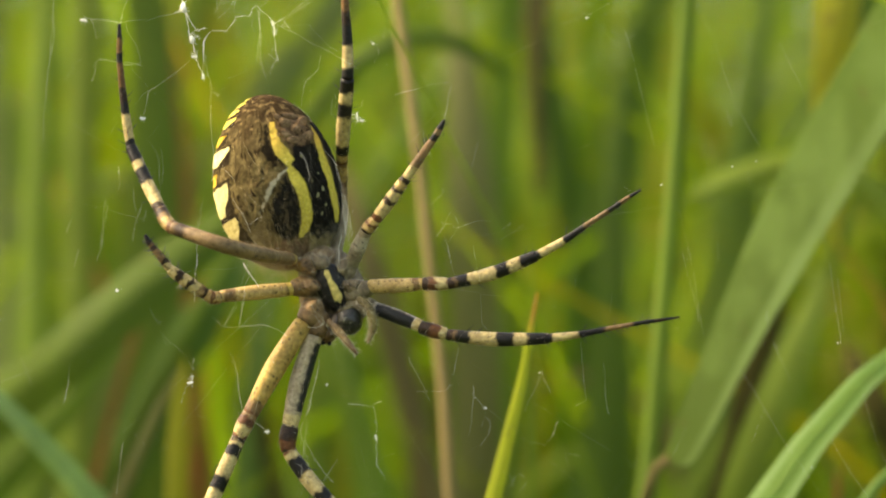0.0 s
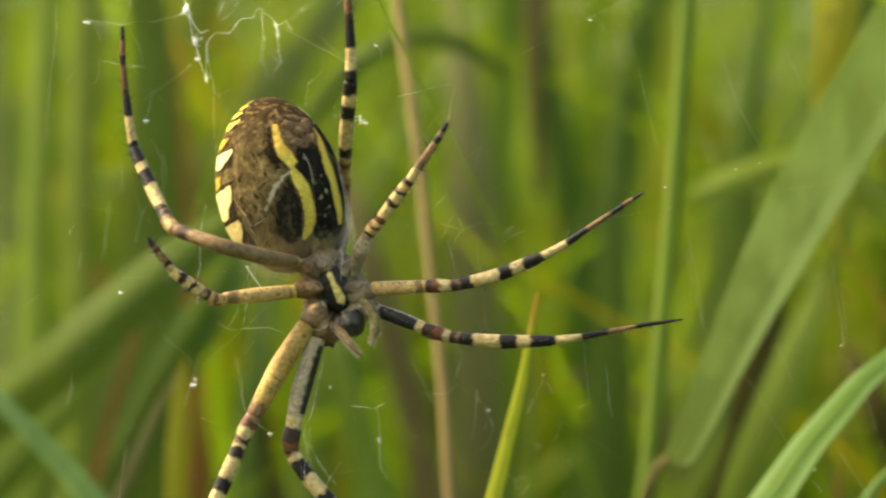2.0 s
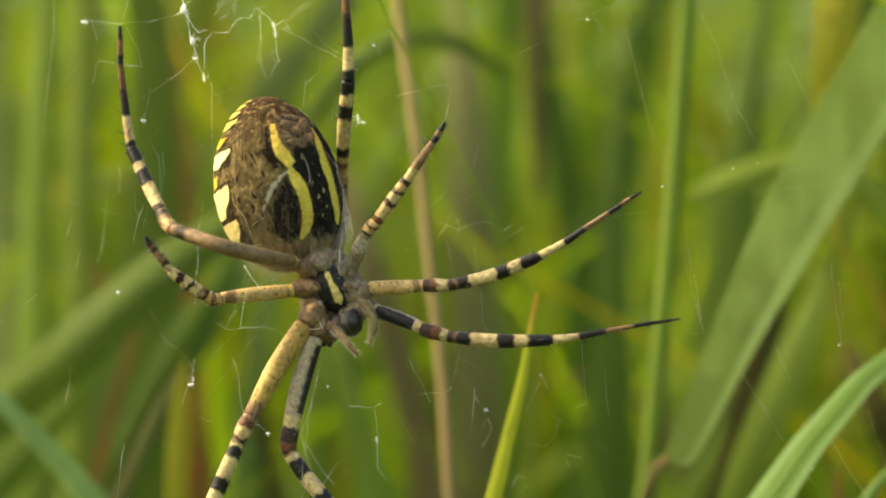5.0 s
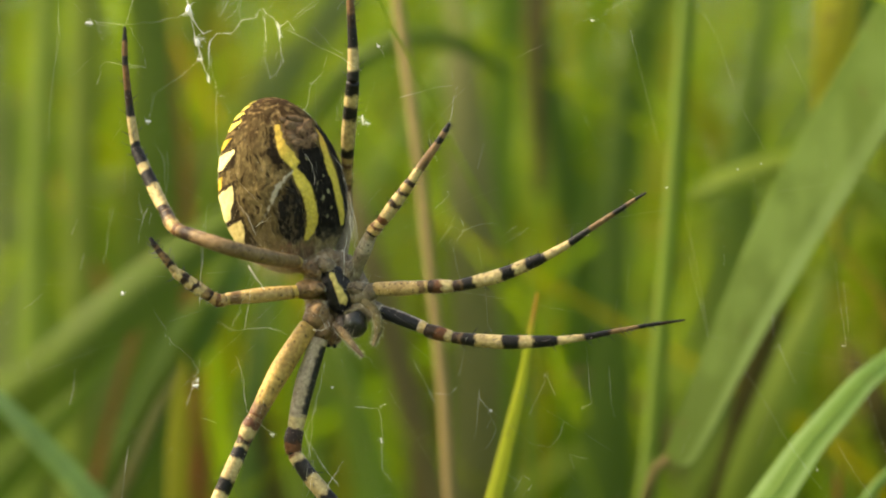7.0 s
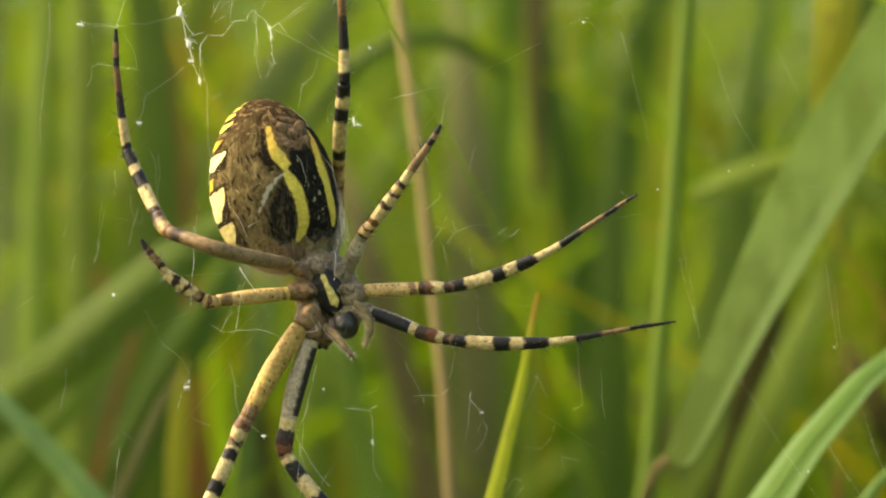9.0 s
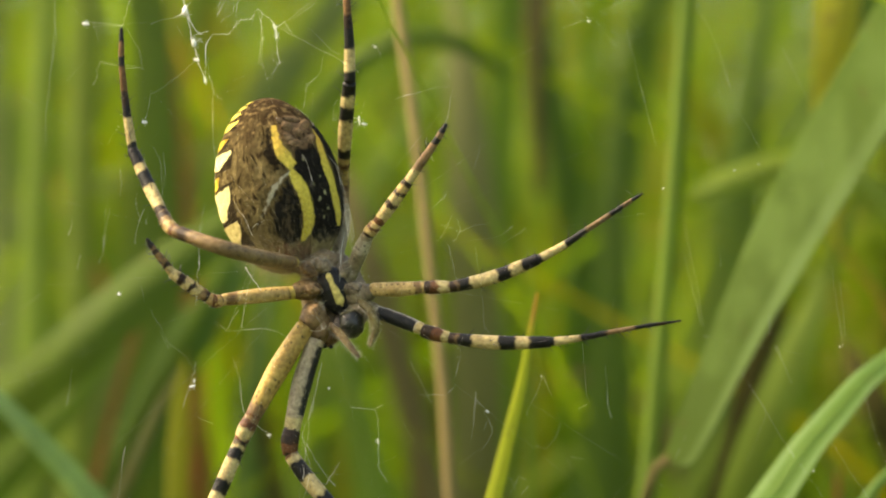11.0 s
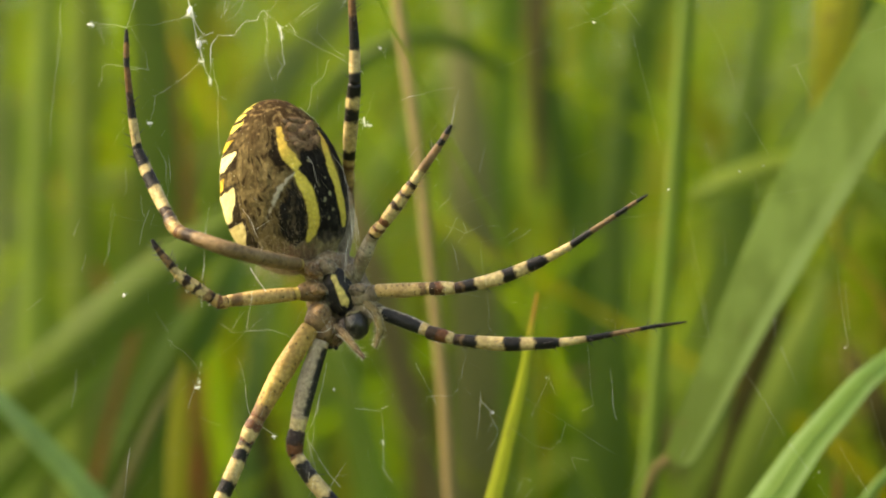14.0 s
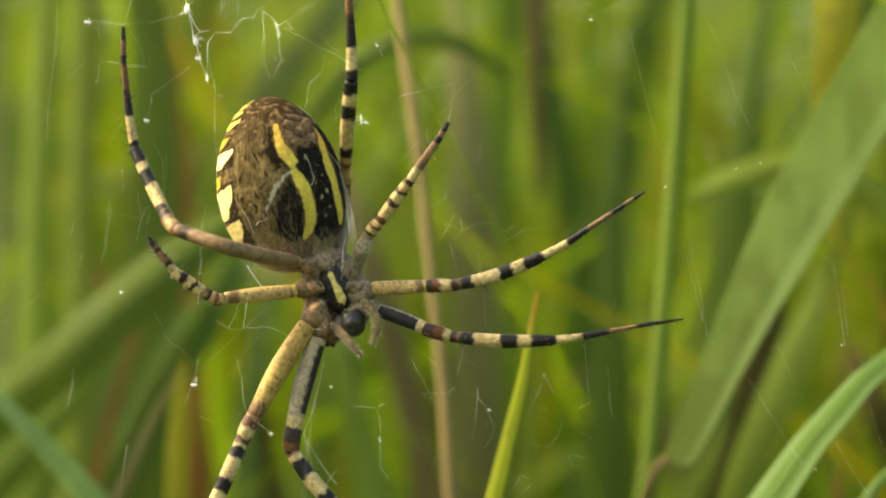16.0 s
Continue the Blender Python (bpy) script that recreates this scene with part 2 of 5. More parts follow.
def blade(name, points, width, material, label, face=0.0, fold=0.25, profile=((0, 0.8), (0.5, 1), (0.85, 0.75), (1, 0.04)), ground=True, twist=0.0, thick=0.16, group="", taper=None):
    """A grass leaf along the points (mm), from its foot to its tip; face: degrees by which it turns from the camera's side, twist: more of it along the way; taper: (mm from the tip, mm wide) in place of width and profile."""
    pts = to_ground(points) if ground else points
    n = 46
    path, _ = smooth_path(pts, n)
    if taper:
        # closer sections towards the tip
        n = 150
        fine, _ = smooth_path(pts, 900)
        path = fine[np.round(899 * (1 - (1 - np.linspace(0, 1, n)) ** 1.4)).astype(int)]
        fine_left = np.append(np.cumsum(np.linalg.norm(np.diff(path, axis=0), axis=1)[::-1])[::-1], 0)
        width = max(w for _, w in taper)
        profile = [(i / (n - 1), np.interp(fine_left[i], [q for q, _ in taper], [w for _, w in taper]) / width) for i in range(n)]
    tan = np.gradient(path, axis=0)
    tan /= np.linalg.norm(tan, axis=1)[:, None]
    section = [(-1, 1), (-0.55, 0.5), (0, 0), (0.55, 0.5), (1, 1)]
    verts, leaf = [], []
    for i in range(n):
        t = i / (n - 1)
        a = radians(face + twist * t)
        nrm = np.array([math.sin(a), -math.cos(a), 0.12])
        side = np.cross(tan[i], nrm)
        side /= np.linalg.norm(side) + 1e-9
        up = np.cross(side, tan[i])
        w = 0.5 * width * np.interp(t, [q for q, _ in profile], [v for _, v in profile])
        w *= 1 + 0.04 * math.sin(17 * t + width)
        for x, h in section:
            verts.append(path[i] + side * x * w + up * (-h * fold * w))
            leaf.append((x, t, width))
        for x, h in section[::-1]:
            th = thick * (1.6 if x == 0 else 0.35 + 0.65 * (1 - abs(x)))
            verts.append(path[i] + side * x * w * 0.985 + up * (-h * fold * w - th))
            leaf.append((x, t, width))
    k = 10
    faces = [(i * k + j, i * k + (j + 1) % k, (i + 1) * k + (j + 1) % k, (i + 1) * k + j) for i in range(n - 1) for j in range(k)]
    faces += [tuple(range(k))[::-1], tuple(range((n - 1) * k, n * k))]
    plant = new(name)
    plant.location = Vector(path[0]) * MM
    foot = np.array(path[0])
    leaf_part = linked("blade", (np.array(verts) - foot) * MM, faces, material, plant, leaf=leaf)
    leaf_part.data.set_sharp_from_angle(angle=radians(50))
    # the raised rib along the back of the leaf
    half = 0.5 * width * np.interp(np.linspace(0, 1, n), [q for q, _ in profile], [v for _, v in profile])
    v, f, par = sweep(path, np.minimum(0.12, 0.1 * half) + 0.01, 6)
    linked("midrib", (v - foot + (0, thick * (1.5 if material is BROAD else 0.3), 0)) * MM, f, RIB if material in (LIGHT, FRESH, PALE) else material, plant, "pale raised midrib", leaf=np.column_stack([np.zeros(len(v)), par[:, 0], par[:, 0]]))
    return tagged(plant, label, "grass", group or "grass round the web")


def stem(name, points, width, material, label, knots=(), ground=True):
    """A culm: round, with slightly swollen knots at the given places along it; each knot is a part."""
    pts = to_ground(points) if ground else points
    n = 90
    path, _ = smooth_path(pts, n)
    rad = np.full(n, width * 0.5) * np.linspace(1.08, 0.9, n)
    v, f, par = sweep(path, rad, 12)
    leaf = np.column_stack([np.sin(par[:, 1]), par[:, 0], np.full(len(v), width)])
    plant = new(name)
    plant.location = Vector(path[0]) * MM
    foot = np.array(path[0])
    ob = linked("stem", (v - foot) * MM, f, material, plant, leaf=leaf)
    for t in knots:
        i = int(t * (n - 1))
        kp, _ = smooth_path(path[i - 2:i + 3], 9)
        kr = width * 0.5 * (1 + 0.28 * np.sin(np.linspace(0, math.pi, 9)))
        v, f, par = sweep(kp, kr, 12)
        linked("knot", (v - foot) * MM, f, RUST, ob, "brownish swollen knot", leaf=np.column_stack([np.sin(par[:, 1]), par[:, 0], par[:, 0]]))
    return tagged(plant, label, "grass", "grass round the web")


def build_blades():
    # the ones that can be told apart, nearest the web first
    blade("grass_plant", [(3.55, 18, 280.59), (5.12, 18, 286.51), (6.38, 18, 292.43), (7.06, 18, 296.74)], 2.5, YELLOW, "narrow yellow-green grass blade with an orange dry tip", 10, 0.3,
          ((0, 0.9), (0.83, 1), (0.92, 0.66), (0.975, 0.34), (1, 0.08)))
    stem("grass_plant", [(0.65, 52, 277.08), (0.05, 53, 287.01), (-1.11, 55, 298.03), (-2.4, 57, 309.75), (-3.91, 59, 320.65), (-4.88, 61, 329.15)], 1.08, STRAW, "straight straw-coloured dry grass stem", (0.35, 0.8))
    stem("grass_plant", [(18.05, 60, 273.15), (19.19, 60, 283.5), (20.38, 60, 296.95), (21.67, 60, 312.47), (22.35, 60, 322.81), (22.66, 60, 330.57)], 1.75, CULM, "upright light green grass stem", (0.46,))
    blade("grass_plant", [(70.05, 58, 276.46), (67.91, 56, 312.25), (61.99, 53, 329.64), (54.23, 50, 334.19), (47.36, 48, 329.96), (41.34, 46, 321.67), (36.63, 44, 314.01), (32.07, 42.5, 306.74), (28.28, 41, 300.24), (26.02, 40, 296.03), (23.32, 39.5, 290.44), (21.11, 39, 285.71), (19.37, 39, 282.09)], 5, BROAD,
          "broad grey-green grass blade bent over, rounded brown tip", -13, 0.0, twist=2, taper=((0, 1.0), (0.25, 1.9), (0.7, 2.5), (1.8, 2.85), (4, 3.2), (9, 3.7), (15, 4.5), (20, 5.2), (27, 5.8), (36, 6.2), (90, 6.0), (200, 5.0)))
    blade("grass_plant", [(16.80, 41, 277.74), (17.29, 40, 280.45), (18.20, 39.6, 282.18), (19.39, 39.3, 282.63), (20.75, 39.2, 283.16)], 0.9, TAN, "withered brown curl at a leaf's end", 0, 0.3, taper=((0, 0.3), (0.8, 0.85), (3, 0.9), (8, 0.7), (60, 0.6)))
    blade("grass_plant", [(23.39, 25.5, 277.27), (27, 25.5, 283.07), (30.48, 27, 286.66), (34.55, 30, 290.64), (40.93, 34.5, 294.07), (50.83, 42, 295.28)], 6.6, SAGE, "light green arching grass blade with pale edges", -20, 0.04,
          ((0, 0.8), (0.5, 1), (0.8, 0.8), (1, 0.05)))
    blade("grass_plant", [(33.01, 35, 277.45), (35.78, 35, 281.14), (40.01, 37.8, 284.62), (46.54, 42, 286.7)], 3.4, SAGE, "pale green bent grass blade", 0, 0.3)
    blade("grass_plant", [(-29.42, 64, 272.69), (-34.91, 62, 279.7), (-39.42, 60, 285.05), (-45.21, 60, 289.71), (-52.84, 64, 292.16)], 5.9, BLUE, "blue-green leaning grass blade", -8, 0.3)
    blade("grass_plant", [(-55.24, 93, 276.22), (-45.84, 90, 283.80), (-38.17, 86, 289.35), (-31.90, 86, 294.99), (-26.24, 87, 299.48), (-20.62, 89, 303.55), (-14.49, 94, 307.60)], 8.2, OLIVE, "light olive-green leaning grass blade", -8, 0.3, taper=((0, 0.4), (8, 3.4), (18, 5.2), (40, 5.9), (90, 5.9), (250, 4.5)))
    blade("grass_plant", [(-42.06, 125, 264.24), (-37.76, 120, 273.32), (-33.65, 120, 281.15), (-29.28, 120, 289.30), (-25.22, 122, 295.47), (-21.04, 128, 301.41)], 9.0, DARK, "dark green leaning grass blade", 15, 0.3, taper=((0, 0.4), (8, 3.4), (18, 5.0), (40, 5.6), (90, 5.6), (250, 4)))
    blade("grass_plant", [(-30.24, 49, 274.44), (-27.53, 49, 279.85), (-25.07, 49, 285.27), (-22.95, 49, 289.71)], 1.7, DULL, "thin pale withered grass blade", 20, 0.3, taper=((0, 0.2), (4, 1.1), (12, 1.5), (80, 1.5)))
    blade("grass_plant", [(-26.33, 78, 268.82), (-26.22, 78, 276.63), (-25.99, 78, 283.32), (-25.43, 78, 289.46)], 2.6, GOLD, "yellowing upright grass blade", 10, 0.3, taper=((0, 0.3), (4, 1.8), (10, 2.3), (80, 2.3)))
    blade("grass_plant", [(-39.93, 110, 268.58), (-37.72, 110, 278.65), (-35.39, 110, 286.84), (-33.11, 112, 294.99), (-31.13, 116, 301.35)], 2.6, RUST, "rusty-brown dry grass blade", 25, 0.3)
    blade("grass_plant", [(-19.01, 108, 306.94), (-13.90, 106, 315.27), (-9.49, 104, 320.27), (-5.77, 103, 322.41), (-2.09, 103, 323.02), (1.60, 104, 322.37), (4.84, 106, 320.92), (7.62, 110, 318.95)], 2.2, MID, "deep green arched grass blade", 5, 0.3, taper=((0, 0.4), (4, 1.3), (10, 1.9), (40, 2.2), (120, 2.2)))
    blade("grass_plant", [(-6.13, 120, 263.54), (-8.74, 120, 275.28), (-11.35, 120, 287.02), (-13.07, 122, 297.44), (-13.91, 126, 307.39)], 8.5, FRESH, "bright green upright grass blade", 10, 0.25)
    blade("grass_plant", [(-1.73, 150, 259.77), (-3.53, 150, 274.16), (-6.05, 150, 284.96), (-8.98, 152, 297.18)], 5.5, BROWN, "dead brown grass blade", 10, 0.3)
    blade("grass_plant", [(9.23, 85, 267.94), (9.35, 85, 277.12), (9.41, 85, 285.15), (9.05, 88, 293.09), (8.31, 92, 301.24)], 1.9, GREEN, "upright mid-green grass blade", 40, 0.3)
    # Dark gap between blades: its shade is put into this added blade's colour
    blade("grass_plant", [(25.00, 66, 275.64), (26.59, 66, 280.95), (28.18, 66, 285.72), (29.78, 66, 290.23), (31.21, 66, 294.32), (32.54, 68, 298.45)], 3.0, DEAD_AND_GAP, "dark brown blade added to fill a dark place", 8, 0.2, taper=((0, 0.4), (4, 2.0), (9, 2.6), (13, 2.0), (18, 1.0), (60, 0.7)))
    blade("grass_plant", [(26.78, 100, 272.13), (33.16, 100, 283.06), (39.52, 102, 292.72), (44.12, 104, 302.53), (47.58, 108, 315.07)], 5.0, GREEN, "mid-green leaning grass blade", 15, 0.3)
    blade("grass_plant", [(86.26, 300, 251.48), (79.91, 300, 346.62), (51.06, 270, 381.25), (20.47, 200, 358.33), (11.8, 150, 328.86), (11.85, 140, 306.69)], 3.6, DEAD_AND_GAP, "withered brown grass blade hanging down", 10, 0.2,
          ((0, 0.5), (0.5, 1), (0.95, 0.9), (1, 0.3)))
    blade("grass_plant", [(58.17, 95, 272.64), (51.02, 95, 297.68), (42.67, 95, 307.81), (36.71, 95, 308.88), (30.75, 95, 307.33), (26.46, 95, 305.42)], 3.6, LIGHT, "pale bent grass blade end", 0, 0.3, taper=((0, 1.4), (2, 2.4), (10, 3.2), (90, 3.4)))
    blade("grass_plant", [(59.36, 112, 270.89), (58.09, 112, 315.28), (53.37, 104, 341.35), (46.31, 92, 344.84), (41.36, 84, 333.76), (39.25, 80, 322.55), (38.57, 80, 314.67), (38.91, 80, 306.24), (39.25, 80, 300.06)], 4.6, GOLD, "yellow withering grass blade", 10, 0.25, taper=((0, 0.3), (6, 2.2), (14, 3.4), (24, 4.4), (60, 5), (200, 4)))
    blade("grass_plant", [(51.98, 100, 284.27), (48.34, 100, 292.77), (45.30, 100, 297.02), (42.26, 100, 300.67)], 3.6, RUST, "rusty dry grass blade", 10, 0.25)
    blade("grass_plant", [(37.57, 70, 270.91), (37.68, 70, 275.22), (37.78, 70, 279)], 0.9, RUST, "reddish dry grass tip", 10, 0.25, taper=((0, 0.2), (1.5, 0.7), (8, 0.9), (60, 0.9)))
    blade("grass_plant", [(-108.32, 230, 282.1), (-81.33, 230, 297.39), (-63.33, 230, 306.84), (-48.04, 230, 312.23), (-34.72, 232, 315.91), (-24.11, 236, 316.53)], 5.5, PALE, "soft grey-green drooping grass blade", 0, 0.2)
    blade("grass_plant", [(-20.3, 200, 261.8), (-16.14, 200, 290.1), (-11.15, 200, 307.57), (-3.66, 200, 320.89), (5.49, 200, 334.2), (12.28, 204, 344.67)], 8.0, FRESH, "bright yellow-green leaning grass blade", -5, 0.15)
    blade("grass_plant", [(34.87, 170, 260.31), (27.99, 170, 278.67), (19.58, 170, 283.25), (10.46, 172, 280.08)], 4.6, TAN, "curled dry tan grass blade", 0, 0.2)
    blade("grass_plant", [(31.7, 120, 266.15), (38.22, 120, 279.19), (43.08, 122, 289.56), (47, 126, 300.07)], 6.0, FRESH, "light green leaning grass blade", 10, -0.2)
    # Next two blades are added to darken the background, shade in their colour
    blade("grass_plant", [(16.77, 160, 258.51), (19, 160, 269.64), (21.6, 160, 280.78), (22.85, 162, 288.13), (23.88, 166, 295.54)], 7.0, DARK, "dark green blade added for shaded grass", 5, 0.2)
    blade("grass_plant", [(-25.48, 150, 259.77), (-24.76, 150, 274.16), (-23.68, 150, 285.68), (-21.65, 152, 295.73), (-19.36, 156, 304.47)], 8.0, DARK, "dark green blade added for shaded grass", -5, 0.2)
    blade("grass_plant", [(40.97, 190, 274.17), (42.59, 190, 300.08), (44.61, 190, 319.51), (45.83, 190, 335.71), (46.64, 190, 348.66)], 6.0, MID, "mid-green upright grass blade", 5, 0.2)
    blade("grass_plant", [(-33.57, 170, 286.31), (-34.72, 170, 306.19), (-35.63, 170, 319.96), (-37.01, 170, 330.66), (-38.77, 172, 340.07)], 3.0, RUST, "rusty dry upright grass blade", 10, 0.2)
    blade("grass_plant", [(-58.82, 110, 264.8), (-48.74, 110, 275.5), (-40.56, 110, 284.95), (-33.87, 112, 293.72), (-28.56, 116, 301.35)], 10.0, FRESH, "fresh green leaning grass blade", 5, 0.2)
    blade("grass_plant", [(19.96, 135, 261.65), (20.3, 135, 278.12), (20.65, 135, 297.32), (21.47, 137, 315.26), (22.73, 140, 327.96)], 8.5, MID, "mid-green broad upright grass blade", 8, 0.15)
    blade("grass_plant", [(34.98, 150, 281.36), (37.14, 150, 301.51), (39.3, 150, 320.22), (42.08, 152, 336.28), (45.03, 155, 348.32)], 9.0, MID, "mid-green broad upright grass blade", -5, 0.15)
    # Added to make this part of the background darker and browner
    blade("grass_plant", [(-20.44, 150, 262.65), (-22.02, 150, 272.72), (-23.17, 150, 279.92), (-23.83, 152, 285.59), (-24.41, 155, 291.30)], 6.0, DEAD_AND_GAP, "dark brown blade added to fill a dark place", 10, 0.2)
    blade("grass_plant", [(10.15, 150, 277.04), (11.08, 150, 284.24), (12.81, 150, 290.72), (15.19, 150, 295.75), (17.45, 152, 300.07), (18.04, 156, 304.47)], 3.0, LIGHT, "pale green arching grass blade", 10, 0.2)
    blade("grass_plant", [(-50.12, 190, 297.65), (-53.76, 190, 304.94), (-56.59, 190, 311.42), (-58.94, 192, 317.18), (-61.24, 196, 323.95)], 3.2, RUST, "faded rusty dry grass blade", 20, 0.2)
    blade("grass_plant", [(-36.25, 185, 301.68), (-30.40, 182, 312.75), (-25.50, 180, 319.76), (-20.39, 180, 326.45), (-15.27, 180, 333.14), (-9.87, 184, 342.28)], 6.0, PALE, "soft grey-green leaning grass blade", 10, 0.1, taper=((0, 0.5), (8, 4), (25, 5.5), (120, 5.5)))
    blade("grass_plant", [(-35.49, 140, 281.94), (-35.28, 140, 302.86), (-35.84, 140, 320.29), (-36.79, 141, 334.34), (-38.54, 145, 352.50)], 7.0, GREEN, "mid-green broad upright grass blade", 8, 0.15, taper=((0, 0.5), (20, 4.5), (60, 6.8), (200, 6.8)))
    blade("grass_plant", [(0.42, 140, 262.42), (-2.02, 140, 272.88), (-4.32, 140, 281.94), (-6.55, 140, 290.31), (-8.99, 140, 298.68), (-11.51, 142, 306.39), (-13.22, 146, 312.86)], 3.8, TAN, "dry tan leaning grass blade", 10, 0.15, taper=((0, 0.5), (8, 2.6), (20, 3.8), (120, 3.8)))
    # Another added blade, dark brown where the background is dark
    blade("grass_plant", [(57.75, 130, 269.03), (54.38, 130, 275.78), (52.02, 130, 281.18), (49.99, 132, 285.80), (48.43, 135, 289.78)], 4.5, DEAD_AND_GAP, "dark brown blade added to fill a dark place", 10, 0.15, taper=((0, 0.5), (6, 3.5), (20, 4.5), (120, 4.0)))
    blade("grass_plant", [(4.17, 150, 266.97), (4.46, 150, 281.36), (4.17, 150, 292.16), (3.89, 150, 302.95), (3.33, 152, 313.83), (2.27, 156, 325.00), (0.82, 162, 335.91)], 6.5, DULL, "dull olive withering upright grass blade", 8, 0.15, taper=((0, 0.5), (15, 4.5), (40, 6.5), (200, 6.5)))
    blade("grass_plant", [(28.69, 98, 266.91), (30.99, 96, 274.34), (33.73, 95, 280.99), (36.41, 95, 287.54), (38.77, 96, 292.88), (41.02, 99, 297.64)], 5.0, GREEN, "mid-green leaning grass blade", -8, 0.1, taper=((0, 0.4), (8, 2.8), (20, 4.0), (120, 4.0)))
    for x, lean, w, d, m, what in ((138, 8, 5.5, 150, GREEN, "mid-green upright grass blade"), (62, 14, 4.6, 130, FRESH, "bright yellow-green upright grass blade"), (-10, -15, 7, 200, PALE, "grey-green upright grass blade"),
                                   (255, 60, 6, 280, GREEN, "mid-green upright grass blade"), 
                                   (1010, -45, 7, 220, MID, "mid-green upright grass blade"), (1090, 40, 9, 280, MID, "mid-green upright grass blade"),
                                   (890, 5, 5, 200, FRESH, "light green upright grass blade"), (1290, 130, 8, 300, MID, "mid-green upright grass blade"), (1400, 90, 8, 200, MID, "mid-green upright grass blade")):
        k = 0.0002249 * (170 + d)
        x0 = (x - 784) * k
        blade("grass_plant", [(x0 - lean * 0.3, d, 120), (x0 - lean * 0.1, d, 240), (x0, d, 310), (x0 + lean * 0.4, d, 380), (x0 + lean, d + 10, 450)], w, m, what, -22 if x < 200 else 20 - 0.3 * lean, 0.25)


build_blades()


# ---- the meadow behind and around ----
def build_meadow(name, count, seed, near, far, half_angle, centre_angle, tall, sway, label):
    """Tall grass in a sector round the web: joined blades, each a folded strip."""
    rng = np.random.default_rng(seed)
    verts, faces, leaf = [], [], []
    for _ in range(count):
        r = near + (far - near) * rng.random() ** 1.6
        a = radians(centre_angle + half_angle * (2 * rng.random() - 1))
        x, y = r * math.sin(a), r * math.cos(a)
        h = (tall + 0.13 * r) * (0.85 + 0.4 * rng.random())
        w = 0.5 * (0.003 + 0.005 * rng.random() ** 1.5)
        la, lean = rng.random() * 2 * math.pi, h * (0.05 + sway * rng.random() ** 1.5)
        fa = rng.random() * 2 * math.pi
        fx, fy = math.cos(fa), math.sin(fa)
        o = len(verts)
        n = 8
        for i in range(n):
            t = i / (n - 1)
            px, py = x + math.cos(la) * lean * t ** 2.2, y + math.sin(la) * lean * t ** 2.2
            pz = h * (t - 0.25 * (lean / h) * t ** 3) - 0.01
            ww = w * (0.75 + 0.5 * t - 1.22 * t ** 3)
            verts += [(px - fx * ww, py - fy * ww, pz), (px - fy * ww * 0.35, py + fx * ww * 0.35, pz), (px + fx * ww, py + fy * ww, pz)]
            leaf += [(-1, t, h), (0, t, h), (1, t, h)]
        for i in range(n - 1):
            q = o + 3 * i
            faces += [(q, q + 1, q + 4, q + 3), (q + 1, q + 2, q + 5, q + 4)]
    tagged(linked(name, verts, faces, MEADOW, leaf=leaf), label, "grass", kind="stuff")


build_meadow("meadow_grass", 1300, 12, 0.3, 0.9, 55, 16, 0.36, 0.75, "dense tall green meadow grass behind the web")
build_meadow("meadow_grass", 8000, 4, 0.7, 3.2, 75, 14, 0.40, 0.9, "dense tall green meadow grass further off")
build_meadow("meadow_grass", 9000, 6, 0.45, 3.3, 124, 182, 0.17, 0.8, "lower meadow grass around the open spot")


# ---- the spider ----
PALE_C, BLACK_C, RED_C, TAN_C, GREY_C = (0.45, 0.36, 0.16), (0.012, 0.0115, 0.0095), (0.12, 0.05, 0.02), (0.4, 0.285, 0.11), (0.21, 0.175, 0.105)
BROWN_C, DARKBROWN_C, OCHRE_C, WHITE_C = (0.19, 0.122, 0.054), (0.03, 0.018, 0.01), (0.46, 0.34, 0.09), (0.48, 0.43, 0.32)
SPIDER_AT = Vector((-7.04, 0, 297.74)) * MM


def band_colour(bands, t):
    """bands: (place, colour) pairs; the colour holds up to the next place, with a short soft change."""
    c = np.array(bands[0][1], float)
    for p, col in bands[1:]:
        f = min(max((t - p) / 0.026 + 0.5, 0), 1)
        c = c * (1 - f) + np.array(col) * f
    return c


